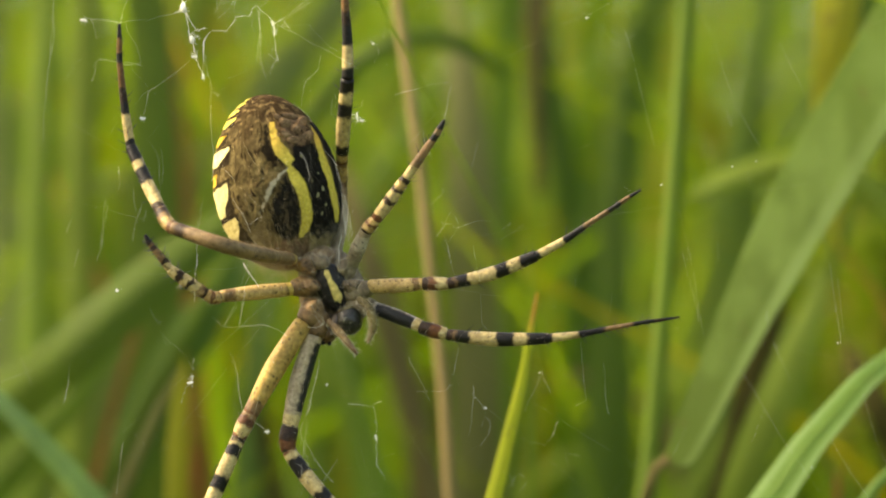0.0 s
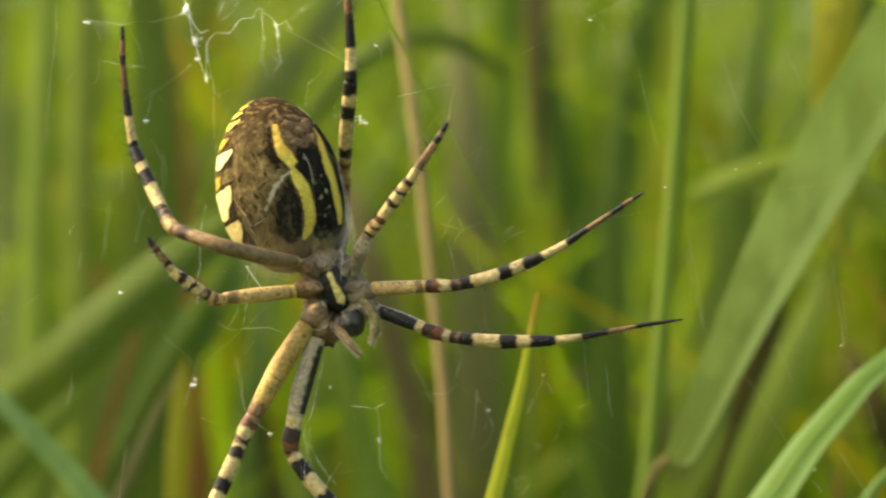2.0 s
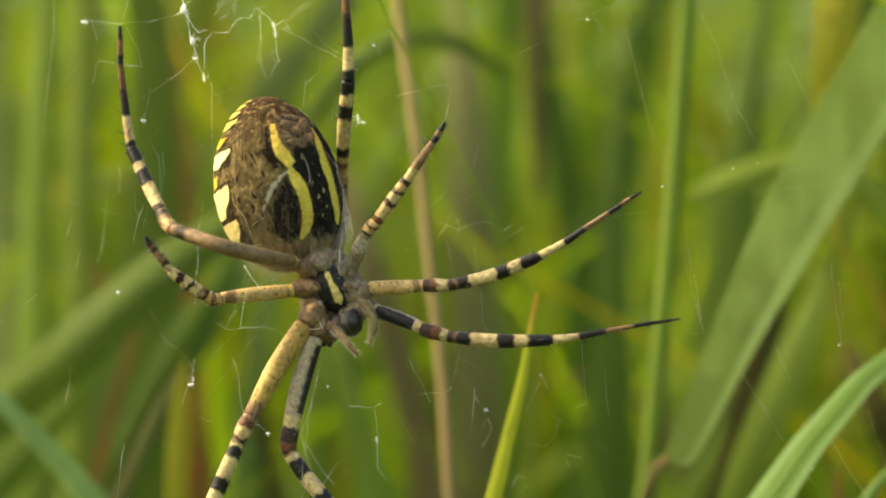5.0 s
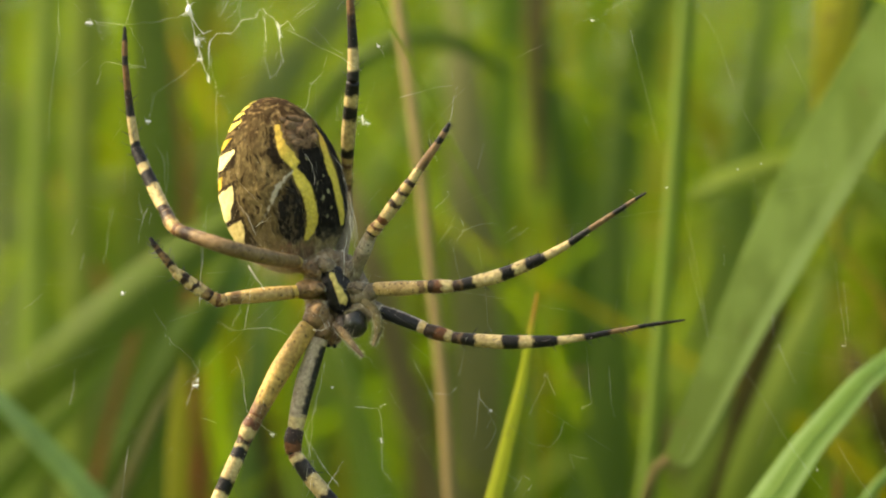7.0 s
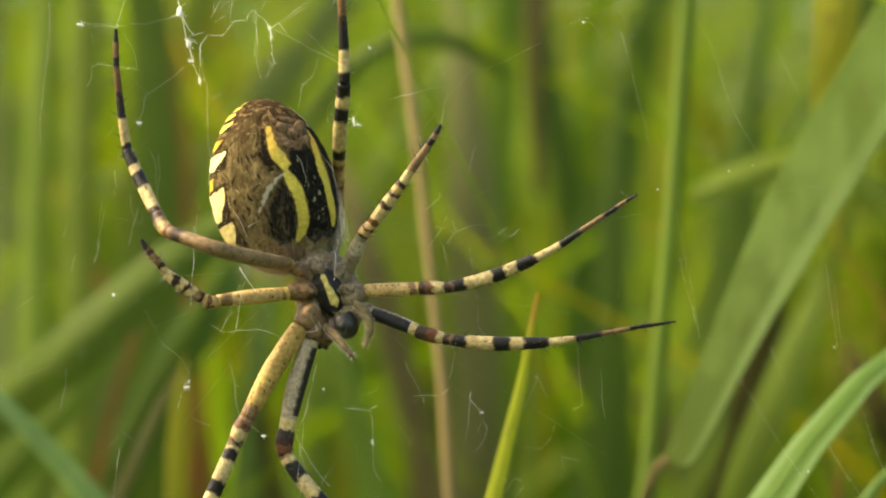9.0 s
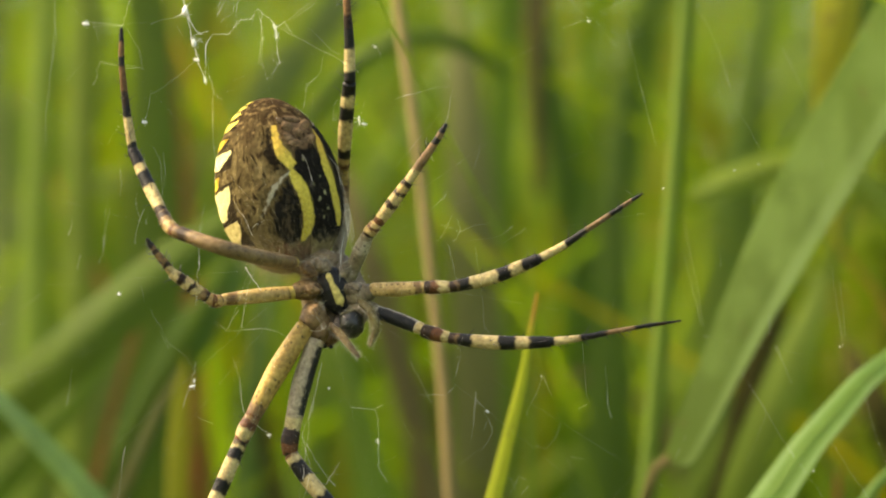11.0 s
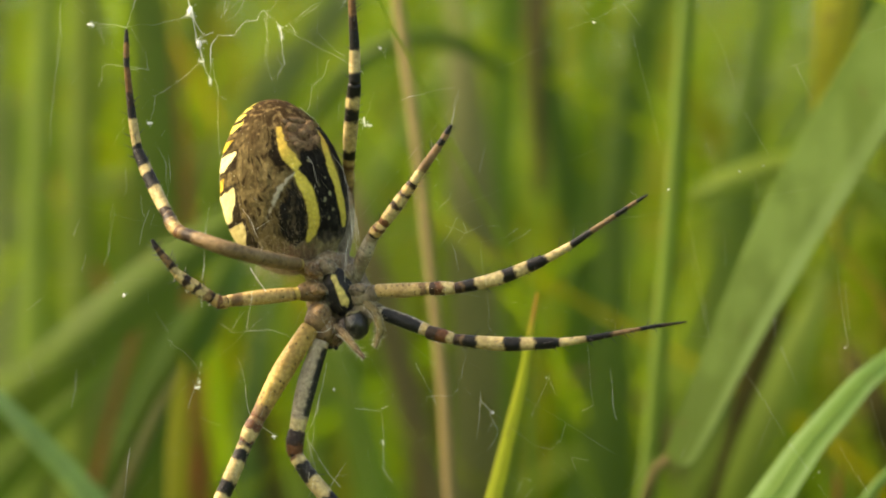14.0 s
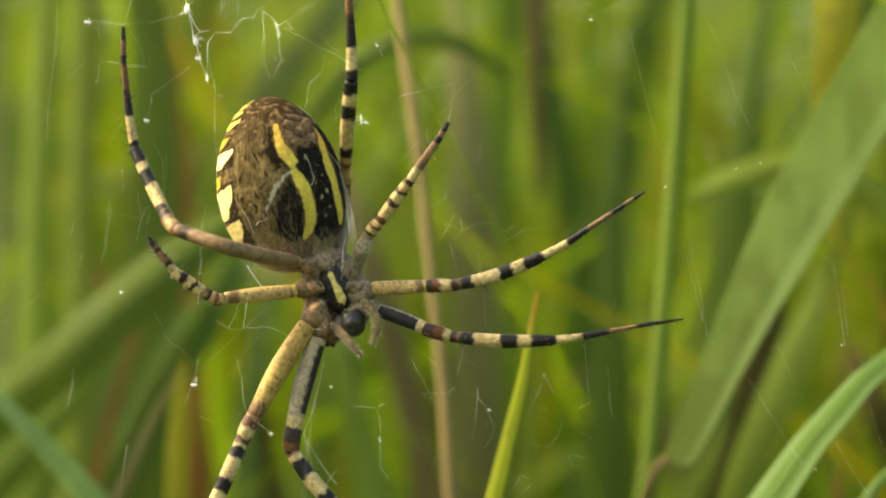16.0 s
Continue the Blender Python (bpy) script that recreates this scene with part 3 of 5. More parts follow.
def segment_mesh(points, radii, bands, seed, dots=0.0, streak=None, swell=0.06, ref=(0.0, -1.0, 0.0)):
    """One joint of a leg: a tube, slightly waisted at its ends, with bands round it."""
    path, _ = smooth_path(points, 90)
    length = np.linalg.norm(np.diff(path, axis=0), axis=1).sum()
    t = np.linspace(0, 1, 90)
    rad = np.interp(t, np.linspace(0, 1, len(radii)), radii) * 1.07 * (1 - swell + swell * 1.6 * np.sin(t * math.pi) ** 0.6)
    cap = np.minimum(t, 1 - t) * length / (0.5 * rad)
    rad = rad * np.sqrt(np.clip(1 - (1 - np.clip(cap, 0, 1)) ** 2, 0.02, 1))
    v, f, par = sweep(path, rad, 30, ref)
    cols = np.zeros((len(v), 3))
    for i, (u, a) in enumerate(par):
        p = Vector(v[i]) * 2.2 + Vector((seed * 7.1, 0, 0))
        w = u + (0.22 * noise.noise(p) + 0.12 * noise.noise(p * 3.5)) / max(length, 1)
        c = band_colour(bands, w)
        if streak is not None:
            centre, half, col = streak
            g = abs((a - centre + math.pi) % (2 * math.pi) - math.pi) / half
            g = min(max((1.1 - g + 0.3 * noise.noise(p * 2)) * 3, 0), 1)
            if 0.08 < u < 0.83:
                c = c * (1 - g) + np.array(col) * g
        if dots:
            k = noise.cell(Vector((u * length * 2.6, a * 1.9, seed)))
            cu, ca = (u * length * 2.6) % 1 - 0.5, (a * 1.9) % 1 - 0.5
            if k > 1 - dots and cu * cu + ca * ca < 0.045:
                c = c * 0.16
        cols[i] = c * (1 + 0.14 * noise.noise(p * 3))
    return v, f, np.clip(cols, 0, 1), path, rad


def bristles(paths, count, seed, long, material, parent, name="fuzz", lean=0.5, thick=0.017):
    rng = np.random.default_rng(seed)
    verts, faces = [], []
    total = sum(len(p) for p, _ in paths)
    for path, rad in paths:
        tan = np.gradient(path, axis=0)
        for _ in range(int(count * len(path) / total)):
            i = rng.integers(4, len(path) - 2)
            d = tan[i] / np.linalg.norm(tan[i])
            q = rng.normal(size=3)
            q -= d * q.dot(d)
            q /= np.linalg.norm(q)
            foot = path[i] + q * rad[i] * 0.9
            tip = foot + (q * (1 - lean * rng.random()) + d * lean * 1.6 * rng.random()) * long * (0.5 + 0.8 * rng.random())
            s = np.cross(d, q)
            o = len(verts)
            verts += [foot + s * thick, foot - s * thick * 0.5 + d * thick, foot - s * thick * 0.5 - d * thick, tip]
            faces += [(o, o + 1, o + 3), (o + 1, o + 2, o + 3), (o + 2, o, o + 3)]
    return tagged(linked(name, np.array(verts) * MM, faces, material, parent, smooth=False), kind="stuff")


def build_leg(spider, coxa, joints, seed, label="jointed leg banded in black and straw yellow"):
    """coxa: (points, radii, colour); joints: name, points, radii, bands and, if any, options."""
    v, f, c, path, rad = segment_mesh(coxa[0], coxa[1], [(0, coxa[2]), (0.75, tuple(x * 0.7 for x in coxa[2]))], seed, 0.3)
    leg = linked("leg", v * MM, f, CHITIN, spider, label, colours=c)
    rows = []
    for k, (name, points, radii, bands, *rest) in enumerate(joints):
        opts = rest[0] if rest else {}
        v, f, c, path, rad = segment_mesh(points, radii, bands, seed + k * 0.37, **opts)
        linked(name, v * MM, f, CHITIN, leg, colours=c)
        rows.append((path, rad))
    bristles(rows[1:], 150, int(seed * 10), 0.5, HAIR_DARK, leg, thick=0.019, lean=0.7)
    rng = np.random.default_rng(int(seed * 10) + 9)
    for path, rad in rows[2:4]:
        tan = np.gradient(path, axis=0)
        for _ in range(16):
            i = rng.integers(5, len(path) - 3)
            d = tan[i] / np.linalg.norm(tan[i])
            q = np.cross(d, rng.normal(size=3))
            q /= np.linalg.norm(q)
            foot = path[i] + q * rad[i] * 0.92
            tip = foot + (q * 0.75 + d * 0.55) * rng.uniform(0.4, 0.85)
            v, f, _ = sweep(np.array([foot, foot * 0.5 + tip * 0.5, tip]), np.array([0.03, 0.02, 0.004]), 5)
            linked("spine", v * MM, f, HAIR_DARK, leg)
    bristles(rows[:3], 330, int(seed * 10) + 5, 0.2, HAIR_PALE, leg, "hair_coat", thick=0.008)
    return leg


def build_legs(spider):
    P, B, R, T, G, N, D, O = PALE_C, BLACK_C, RED_C, TAN_C, GREY_C, BROWN_C, DARKBROWN_C, OCHRE_C
    # front pair on one side, reaching sideways
    build_leg(spider, ([(0.45, 0.2, -0.84), (1.54, -0.4, -0.83), (2.62, -0.8, -0.45)], [0.6, 0.62, 0.5], G), [
        ("femur", [(2.31, -0.7, -0.41), (4.04, -1.2, -0.4), (6.2, -1.6, -0.24)], [0.425, 0.459, 0.391], [(0, T), (0.8, N), (0.9, T)], {"dots": 0.75}),
        ("patella", [(5.97, -1.6, -0.28), (6.88, -1.8, -0.24), (7.87, -1.9, -0.24)], [0.408, 0.425, 0.357], [(0, D), (0.22, R), (0.52, P), (0.9, N)]),
        ("tibia", [(7.64, -1.9, -0.28), (10.66, -2.2, 0.44), (13.74, -2.6, 1.69)], [0.365, 0.425, 0.374], [(0, D), (0.085, N), (0.105, B), (0.235, P), (0.53, B), (0.675, P), (0.81, B)]),
        ("metatarsus", [(13.55, -2.6, 1.58), (15.35, -2.8, 2.59), (17.03, -2.9, 3.72), (18.79, -3, 4.88)], [0.306, 0.23, 0.17, 0.162], [(0, B), (0.06, P), (0.33, B), (0.62, N), (0.93, B)]),
        ("tarsus", [(18.72, -3, 4.81), (19.66, -3, 5.45), (20.56, -3, 6.01)], [0.162, 0.136, 0.0595], [(0, B), (0.22, N), (0.6, B)]),
    ], 1.1)
    build_leg(spider, ([(0.83, 0.2, -1.84), (1.84, -0.3, -1.71), (2.92, -0.7, -1.97)], [0.6, 0.6, 0.5], G), [
        ("femur", [(2.62, -0.6, -1.86), (4.03, -1.1, -2.34), (6.05, -1.7, -3.12)], [0.42, 0.437, 0.395], [(0, WHITE_C), (0.84, P)], {"streak": (1.1, 1.75, (0.011, 0.012, 0.012))}),
        ("patella", [(5.75, -1.7, -3.12), (6.73, -1.9, -3.38), (7.75, -2, -3.64)], [0.42, 0.445, 0.361], [(0, D), (0.4, R), (0.75, P)]),
        ("tibia", [(7.56, -2, -3.64), (10.65, -2.4, -3.93), (14.59, -2.8, -3.87)], [0.37, 0.437, 0.353], [(0, D), (0.085, N), (0.105, B), (0.235, P), (0.49, B), (0.65, P), (0.77, B)]),
        ("metatarsus", [(14.41, -2.8, -3.87), (16.66, -2.9, -3.57), (18.53, -3, -3.19), (20.67, -3, -2.81)], [0.302, 0.202, 0.151, 0.134], [(0, B), (0.05, P), (0.32, B), (0.6, N), (0.9, B)]),
        ("tarsus", [(20.59, -3, -2.81), (21.91, -3, -2.63), (23.15, -3, -2.44)], [0.134, 0.109, 0.0504], [(0, B), (0.3, D), (0.6, B)]),
    ], 2.3)
    # front pair on the other side, hanging down
    build_leg(spider, ([(-1.46, 0.2, -1.73), (-1.5, -0.6, -2.28), (-2.06, -0.8, -3.03)], [0.75, 0.8, 0.62], N), [
        ("femur", [(-1.87, -0.8, -2.73), (-3.73, -1.4, -5.67), (-5.58, -2, -9.12)], [0.62, 0.66, 0.5], [(0, (0.40, 0.27, 0.075)), (0.85, N), (0.95, R)], {"dots": 0.6}),
        ("patella", [(-5.43, -2, -8.85), (-5.87, -2.2, -9.67), (-6.28, -2.3, -10.68)], [0.5, 0.52, 0.44], [(0, N), (0.2, R), (0.45, P), (0.85, R)]),
        ("tibia", [(-6.17, -2.3, -10.38), (-7.05, -2.6, -12.47), (-8.81, -3, -16.49)], [0.46, 0.48, 0.42], [(0, D), (0.06, P), (0.1, B), (0.22, P), (0.44, B), (0.58, P), (0.78, B)]),
        ("metatarsus", [(-8.74, -3, -16.26), (-9.45, -3, -18.18), (-10.2, -3, -20.62)], [0.34, 0.24, 0.18], [(0, B), (0.08, P), (0.4, B), (0.6, N), (0.9, B)]),
        ("tarsus", [(-10.17, -3, -20.47), (-10.39, -3, -21.56), (-10.54, -3, -22.42)], [0.18, 0.14, 0.07], [(0, B), (0.25, N), (0.6, B)]),
    ], 3.7)
    build_leg(spider, ([(-0.97, 0.2, -2.3), (-1.05, -0.4, -3.05), (-1.27, -0.7, -3.95)], [0.7, 0.72, 0.55], N), [
        ("femur", [(-1.23, -0.7, -3.65), (-2.24, -1, -6.83), (-2.9, -1.4, -9.92)], [0.55, 0.62, 0.52], [(0, (0.33, 0.275, 0.17)), (0.85, P)], {"streak": (2.7, 0.8, (0.02, 0.02, 0.018))}),
        ("patella", [(-2.82, -1.4, -9.65), (-3, -1.6, -10.58), (-2.96, -1.7, -11.64)], [0.56, 0.56, 0.45], [(0, P), (0.1, D), (0.55, R), (0.9, B)]),
        ("tibia", [(-3.03, -1.7, -11.33), (-1.81, -2, -13.01), (0.86, -2.5, -15.98)], [0.47, 0.5, 0.42], [(0, R), (0.05, P), (0.13, B), (0.34, P), (0.58, B), (0.72, P), (0.85, B)]),
        ("metatarsus", [(0.74, -2.5, -15.83), (2.37, -2.8, -17.82), (3.88, -3, -20.05)], [0.34, 0.24, 0.18], [(0, B), (0.08, P), (0.4, B), (0.6, N), (0.9, B)]),
        ("tarsus", [(3.8, -3, -19.94), (4.41, -3, -20.92), (4.86, -3, -21.74)], [0.18, 0.14, 0.07], [(0, B), (0.25, N), (0.6, B)]),
    ], 4.9)
    # short third pair
    build_leg(spider, ([(-1.35, 0.2, -0.46), (-2.08, -0.4, -0.45), (-2.94, -0.7, -0.6)], [0.6, 0.66, 0.46], N), [
        ("femur", [(-2.64, -0.7, -0.6), (-5.06, -1.4, -0.82), (-7.61, -2.2, -1.1)], [0.42, 0.46, 0.38], [(0, OCHRE_C), (0.09, D), (0.11, T), (0.78, N), (0.92, T)], {"dots": 0.4}),
        ("patella", [(-7.38, -2.2, -1.14), (-7.89, -2.4, -1.17), (-8.49, -2.5, -0.87)], [0.38, 0.4, 0.36], [(0, D), (0.15, T), (0.45, R), (0.6, T)]),
        ("tibia", [(-8.3, -2.5, -0.98), (-9.29, -2.7, -0.34), (-10.85, -2.9, 0.79)], [0.37, 0.4, 0.33], [(0, D), (0.12, N), (0.2, P), (0.42, D), (0.5, P), (0.64, D), (0.8, P)]),
        ("metatarsus", [(-10.7, -2.9, 0.68), (-11.29, -3, 1.47), (-11.97, -3, 2.29)], [0.28, 0.24, 0.2], [(0, P), (0.25, D), (0.4, N), (0.8, D)]),
        ("tarsus", [(-11.89, -3, 2.22), (-12.2, -3, 2.63), (-12.42, -3, 3.04)], [0.2, 0.17, 0.09], [(0, N), (0.3, D), (0.5, B)]),
    ], 5.3)
    build_leg(spider, ([(0.37, 0.4, 0.07), (0.95, 0.2, 0.69), (1.38, 0, 1.45)], [0.55, 0.55, 0.42], G), [
        ("femur", [(1.15, 0, 0.99), (1.66, -0.6, 2.1), (2.25, -1.2, 3.36)], [0.448, 0.47, 0.381], [(0, G), (0.5, (0.36, 0.32, 0.22)), (0.85, G)], {"dots": 0.4}),
        ("patella", [(2.14, -1.2, 3.2), (2.48, -1.4, 3.62), (2.94, -1.5, 4.11)], [0.392, 0.403, 0.358], [(0, D), (0.2, T), (0.5, R), (0.7, T)]),
        ("tibia", [(2.83, -1.5, 3.96), (3.79, -2, 5.24), (5, -2.5, 6.89)], [0.37, 0.403, 0.336], [(0, R), (0.14, P), (0.42, D), (0.5, P), (0.68, D), (0.76, T), (0.88, D)]),
        ("metatarsus", [(4.89, -2.5, 6.74), (5.83, -2.8, 8.08), (6.88, -3, 9.58)], [0.302, 0.269, 0.224], [(0, P), (0.3, N), (0.55, (0.3, 0.19, 0.09)), (0.9, B)]),
        ("tarsus", [(6.81, -3, 9.47), (7.19, -3, 10.11), (7.49, -3, 10.67)], [0.224, 0.202, 0.101], [(0, B), (0.15, N), (0.5, B)]),
    ], 6.1)
    # hind pair, reaching up
    build_leg(spider, ([(-1.37, 0.6, 0.76), (-2.14, 0.6, 1.14), (-3.07, 0.2, 1.38)], [0.55, 0.6, 0.5], N), [
        ("femur", [(-2.71, -0.6, 1.38), (-4.55, -6, 1.74), (-6.91, -8.6, 2.40), (-10.24, -7.2, 3.50)], [0.4, 0.45, 0.46, 0.42], [(0, OCHRE_C), (0.04, N), (0.3, (0.21, 0.14, 0.066)), (0.9, D), (0.96, N)], {"dots": 0.3}),
        ("patella", [(-9.95, -7.3, 3.31), (-10.57, -6.6, 3.84), (-11.13, -5.5, 4.73)], [0.4, 0.42, 0.37], [(0, R), (0.18, T), (0.45, N), (0.62, D), (0.85, N)]),
        ("tibia", [(-10.98, -5.8, 4.44), (-12.14, -4.2, 6.47), (-13.4, -3, 8.98)], [0.38, 0.4, 0.37], [(0, D), (0.12, P), (0.47, B), (0.67, P), (0.77, B)]),
        ("metatarsus", [(-13.32, -3, 8.75), (-13.66, -3, 10.74), (-13.92, -3, 12.81), (-14.11, -3, 14.76)], [0.32, 0.27, 0.22, 0.2], [(0, B), (0.1, P), (0.38, B), (0.5, D), (0.68, (0.14, 0.075, 0.027)), (0.94, B)]),
        ("tarsus", [(-14.11, -3, 14.61), (-14.11, -3, 15.81), (-14.11, -3, 17.05)], [0.2, 0.18, 0.09], [(0, B), (0.2, (0.14, 0.075, 0.027)), (0.6, B)]),
    ], 7.7)
    build_leg(spider, ([(-0.35, 1, 0.68), (0.01, 1.6, 1.33), (0.06, 2.4, 2.29)], [0.5, 0.5, 0.42], G), [
        ("femur", [(0.06, 2.4, 2.06), (0.26, 4, 3.86), (0.32, 3.6, 6.59)], [0.44, 0.484, 0.44], [(0, G), (0.8, N)]),
        ("patella", [(0.32, 3.6, 6.36), (0.38, 3.1, 7.04), (0.44, 2.6, 7.65)], [0.396, 0.418, 0.374], [(0, R), (0.5, T)]),
        ("tibia", [(0.43, 2.7, 7.42), (0.65, 0, 10.13), (1.04, -2.4, 13.53)], [0.352, 0.44, 0.44], [(0, T), (0.1, R), (0.16, T), (0.22, B), (0.33, P), (0.63, B), (0.765, P), (0.865, B)]),
        ("metatarsus", [(1.04, -2.4, 13.34), (1.05, -2.7, 15.46), (0.91, -3, 18.07), (0.76, -3, 20.7)], [0.396, 0.319, 0.242, 0.22], [(0, B), (0.12, P), (0.32, B), (0.5, D), (0.62, (0.14, 0.075, 0.027)), (0.92, B)]),
        ("tarsus", [(0.76, -3, 20.55), (0.73, -3, 21.82), (0.65, -3, 23.03)], [0.22, 0.198, 0.099], [(0, B), (0.2, (0.14, 0.075, 0.027)), (0.6, B)]),
    ], 8.3)


def stripe(s, phi, line):
    """How far a place on the abdomen lies inside a stripe given as (s, phi, half-width in degrees) rows from tail to waist: above 0 is inside."""
    if s > line[0][0] + 0.01 or s < line[-1][0] - 0.01:
        return -99
    for (s0, p0, w0), (s1, p1, w1) in zip(line, line[1:]):
        if s >= s1:
            break
    t = min(max((s0 - s) / (s0 - s1), 0), 1)
    return w0 + (w1 - w0) * t - abs(phi - p0 - (p1 - p0) * t)


LEMON, CREAM, AMBER = (0.66, 0.55, 0.11), (0.72, 0.65, 0.29), (0.58, 0.4, 0.06)
# the toothed margin of the back: where each tooth starts and ends along the body, how deep it reaches, its colour
TEETH = ((0.975, 0.962, 12, LEMON), (0.938, 0.902, 15, LEMON), (0.87, 0.828, 16, LEMON), (0.79, 0.71, 22, LEMON), (0.63, 0.535, 18, AMBER), (0.485, 0.325, 31, CREAM),
         (0.245, 0.10, 11, AMBER), (0.095, -0.235, 31, CREAM), (-0.30, -0.58, 33, (0.50, 0.42, 0.17)))
# lines on the belly: place along, degrees from the middle, half-width in degrees
LINE_A = ((0.653, -27, 3), (0.617, -28, 4), (0.514, -29, 4), (0.432, -29, 5), (0.346, -25.5, 7.5), (0.235, -21.5, 6), (0.174, -22, 2), (0.105, -20, 5), (-0.012, -17, 6.3), (-0.182, -14, 6),
          (-0.354, -13, 6), (-0.481, -14, 6.5), (-0.573, -16.5, 6), (-0.641, -21, 3))
LINE_B = ((0.547, 24.5, 3), (0.494, 24, 5), (0.397, 21, 6), (0.302, 18.5, 5), (0.12, 18, 6), (-0.004, 19.5, 6.5), (-0.143, 21, 6.5), (-0.28, 23.5, 7), (-0.411, 27.5, 7), (-0.541, 33.5, 5))
BRANCH = ((0.151, -23, 2.5), (0.112, -30.5, 3.2), (0.043, -38, 3.4), (-0.043, -43.5, 3), (-0.159, -49.5, 2.4), (-0.302, -59, 1.5))
SHADOW_A = ((0.65, -35.5, 3), (0.554, -37, 6), (0.432, -38, 8), (0.31, -37, 8.5), (0.2, -34, 6))
SHADOW_B = ((0.08, -27, 3), (-0.043, -29, 8), (-0.166, -31, 13), (-0.295, -33, 16), (-0.425, -34, 17), (-0.56, -34, 14), (-0.66, -35, 7))
MIDDLE = ((0.46, -4, 5), (0.36, -1, 14), (0.2, -1, 19), (-0.2, 4, 20), (-0.45, 8, 22), (-0.6, 10, 22), (-0.7, 12, 15))


def blend(c, col, k):
    k = min(max(k, 0), 1)
    return c * (1 - k) + np.array(col) * k


def abdomen_colour(s, phi, p):
    """Markings of the wasp spider's abdomen: s -1 (waist) to 1 (tail), phi degrees from the belly's midline."""
    n1, n2, n3 = noise.noise(p * 1.1), noise.noise(p * 3.0 + Vector((9, 0, 0))), noise.noise(p * 6.5 + Vector((0, 5, 0)))
    # millimetres round and along the body: the scales lie in lengthwise streaks
    round_, along = phi * 0.0757 + 0.35 * n1 + 0.08 * n2, s * 6.1
    broad, fine, dash = noise.noise(Vector((round_ * 2.1, along * 0.4, 3))), noise.noise(Vector((round_ * 6.5, along * 1.1, 0))), noise.noise(Vector((round_ * 4.4, along * 1.5, 9)))
    hair = noise.noise(Vector((round_ * 13, along * 2.2, 5)))
    c = blend(np.array((0.068, 0.049, 0.02)), (0.158, 0.122, 0.051), 0.45 + 0.75 * broad + 0.18 * fine + 0.4 * n2)
    c = blend(c, (0.025, 0.017, 0.008), (dash - 0.19) * 4.5)
    c = blend(c, (0.036, 0.023, 0.011), (s - 0.45 + 0.22 * n1 + 0.2 * broad) * 2.6)
    if s > 0.45:
        c = blend(c, (0.15, 0.105, 0.045), (n2 + 0.5 * fine - 0.16) * 3 * min((s - 0.45) * 5, 1))
    c = blend(c, (0.17, 0.135, 0.056), (-0.25 - s + 0.15 * fine) * 1.3)
    c = c * (1 + 0.3 * hair + 0.25 * n3)
    feather = 5 * fine + 4 * n2 + 2.5 * n3
    black = np.array((0.0115, 0.0105, 0.0082)) * (1 + 1.1 * max(hair, 0) + 0.5 * n3)
    c = blend(c, (0.0135, 0.0105, 0.0065), (stripe(s, phi, SHADOW_A) + feather) * 0.22)
    # feathered dark patch beside the line, paler brown in its middle
    inner = stripe(s, phi, SHADOW_B)
    dark = blend(black, (0.065, 0.05, 0.026), (inner - 7 + feather * 1.5) * 0.1 + 0.5 * fine * (s < -0.2) - 0.4)
    c = blend(c, dark, (inner + feather * 0.9) * 0.25)
    c = blend(c, black, (stripe(s, phi, MIDDLE) + 0.5 * feather) * 0.35)
    if phi > 20:
        c = blend(c, black * 1.2, (phi - 24) * 0.2 * (s < 0.6))
    c = blend(c, (0.35, 0.325, 0.22), (stripe(s, phi + 1.6 * n2, BRANCH) + 0.35 * feather) * 0.75 * min(max((s + 0.42) * 2.5, 0), 1) * (0.85 + 0.5 * hair))
    for line in (LINE_A, LINE_B):
        c = blend(c, np.array((0.55, 0.45, 0.075)) * (1 + 0.12 * n2 + 0.1 * n3 + 0.1 * hair) * np.array((1, 1 - 0.14 * min(max((s - 0.2) * 4, 0), 1), 1)), (stripe(s, phi + 1.3 * n2 + 0.7 * n3, line) + 0.3) * 0.7)
    # small pale dots in the black field
    for ds, dp, size in ((-0.197, 0.5, 3.2), (-0.136, 7.0, 3.2), (0.25, -8, 1.6), (-0.324, 10, 1.3), (-0.418, 4, 1.5), (0.05, 6, 0.9), (-0.02, -3, 0.8)):
        if ((s - ds) * 62) ** 2 + (phi - dp - (s - ds) * 26) ** 2 < size * (1 + n3):
            c = np.array((0.26, 0.25, 0.13))
    # folded brown skin round the spinnerets
    r = math.hypot((s - 0.55) * 6.4, (phi + 3) / 57.3 * 3.4)
    c = blend(c, np.array((0.135, 0.086, 0.046)) * (0.8 + 0.9 * n2 + 0.5 * n3), (1.35 - r + 0.3 * n2) * 3)
    # waist end: reddish brown between faded ends of the lines
    k = (-0.64 + 0.1 * n2 - s) * 9
    if k > 0:
        low = blend(np.array((0.14, 0.08, 0.046)) * (1 + 0.6 * n2), (0.36, 0.30, 0.14), 0.9 - abs(phi + 3) / 9)
        low = blend(low, (0.05, 0.04, 0.026), 0.9 - abs(phi - 20) / 11)
        low = blend(low, (0.2, 0.155, 0.075), (abs(phi + 30) - 26 + 6 * n1) * 0.1)
        c = blend(c, low * (1 + 0.4 * hair), k)
    # toothed yellow-white margin, then the banded back
    far = phi if phi < 0 else -phi + 12
    if far < -40:
        ring = 113 * math.sqrt(max(1 - s * s, 0.02))
        rim = ring * (1 + math.sin(radians(max(far, -130) + 40))) + 3 * n2 + 1.5 * n3
        for top, low, deep, col in TEETH:
            u = (top - s + 0.01 * n2) / (top - low) + 0.18 * rim / deep - 0.05
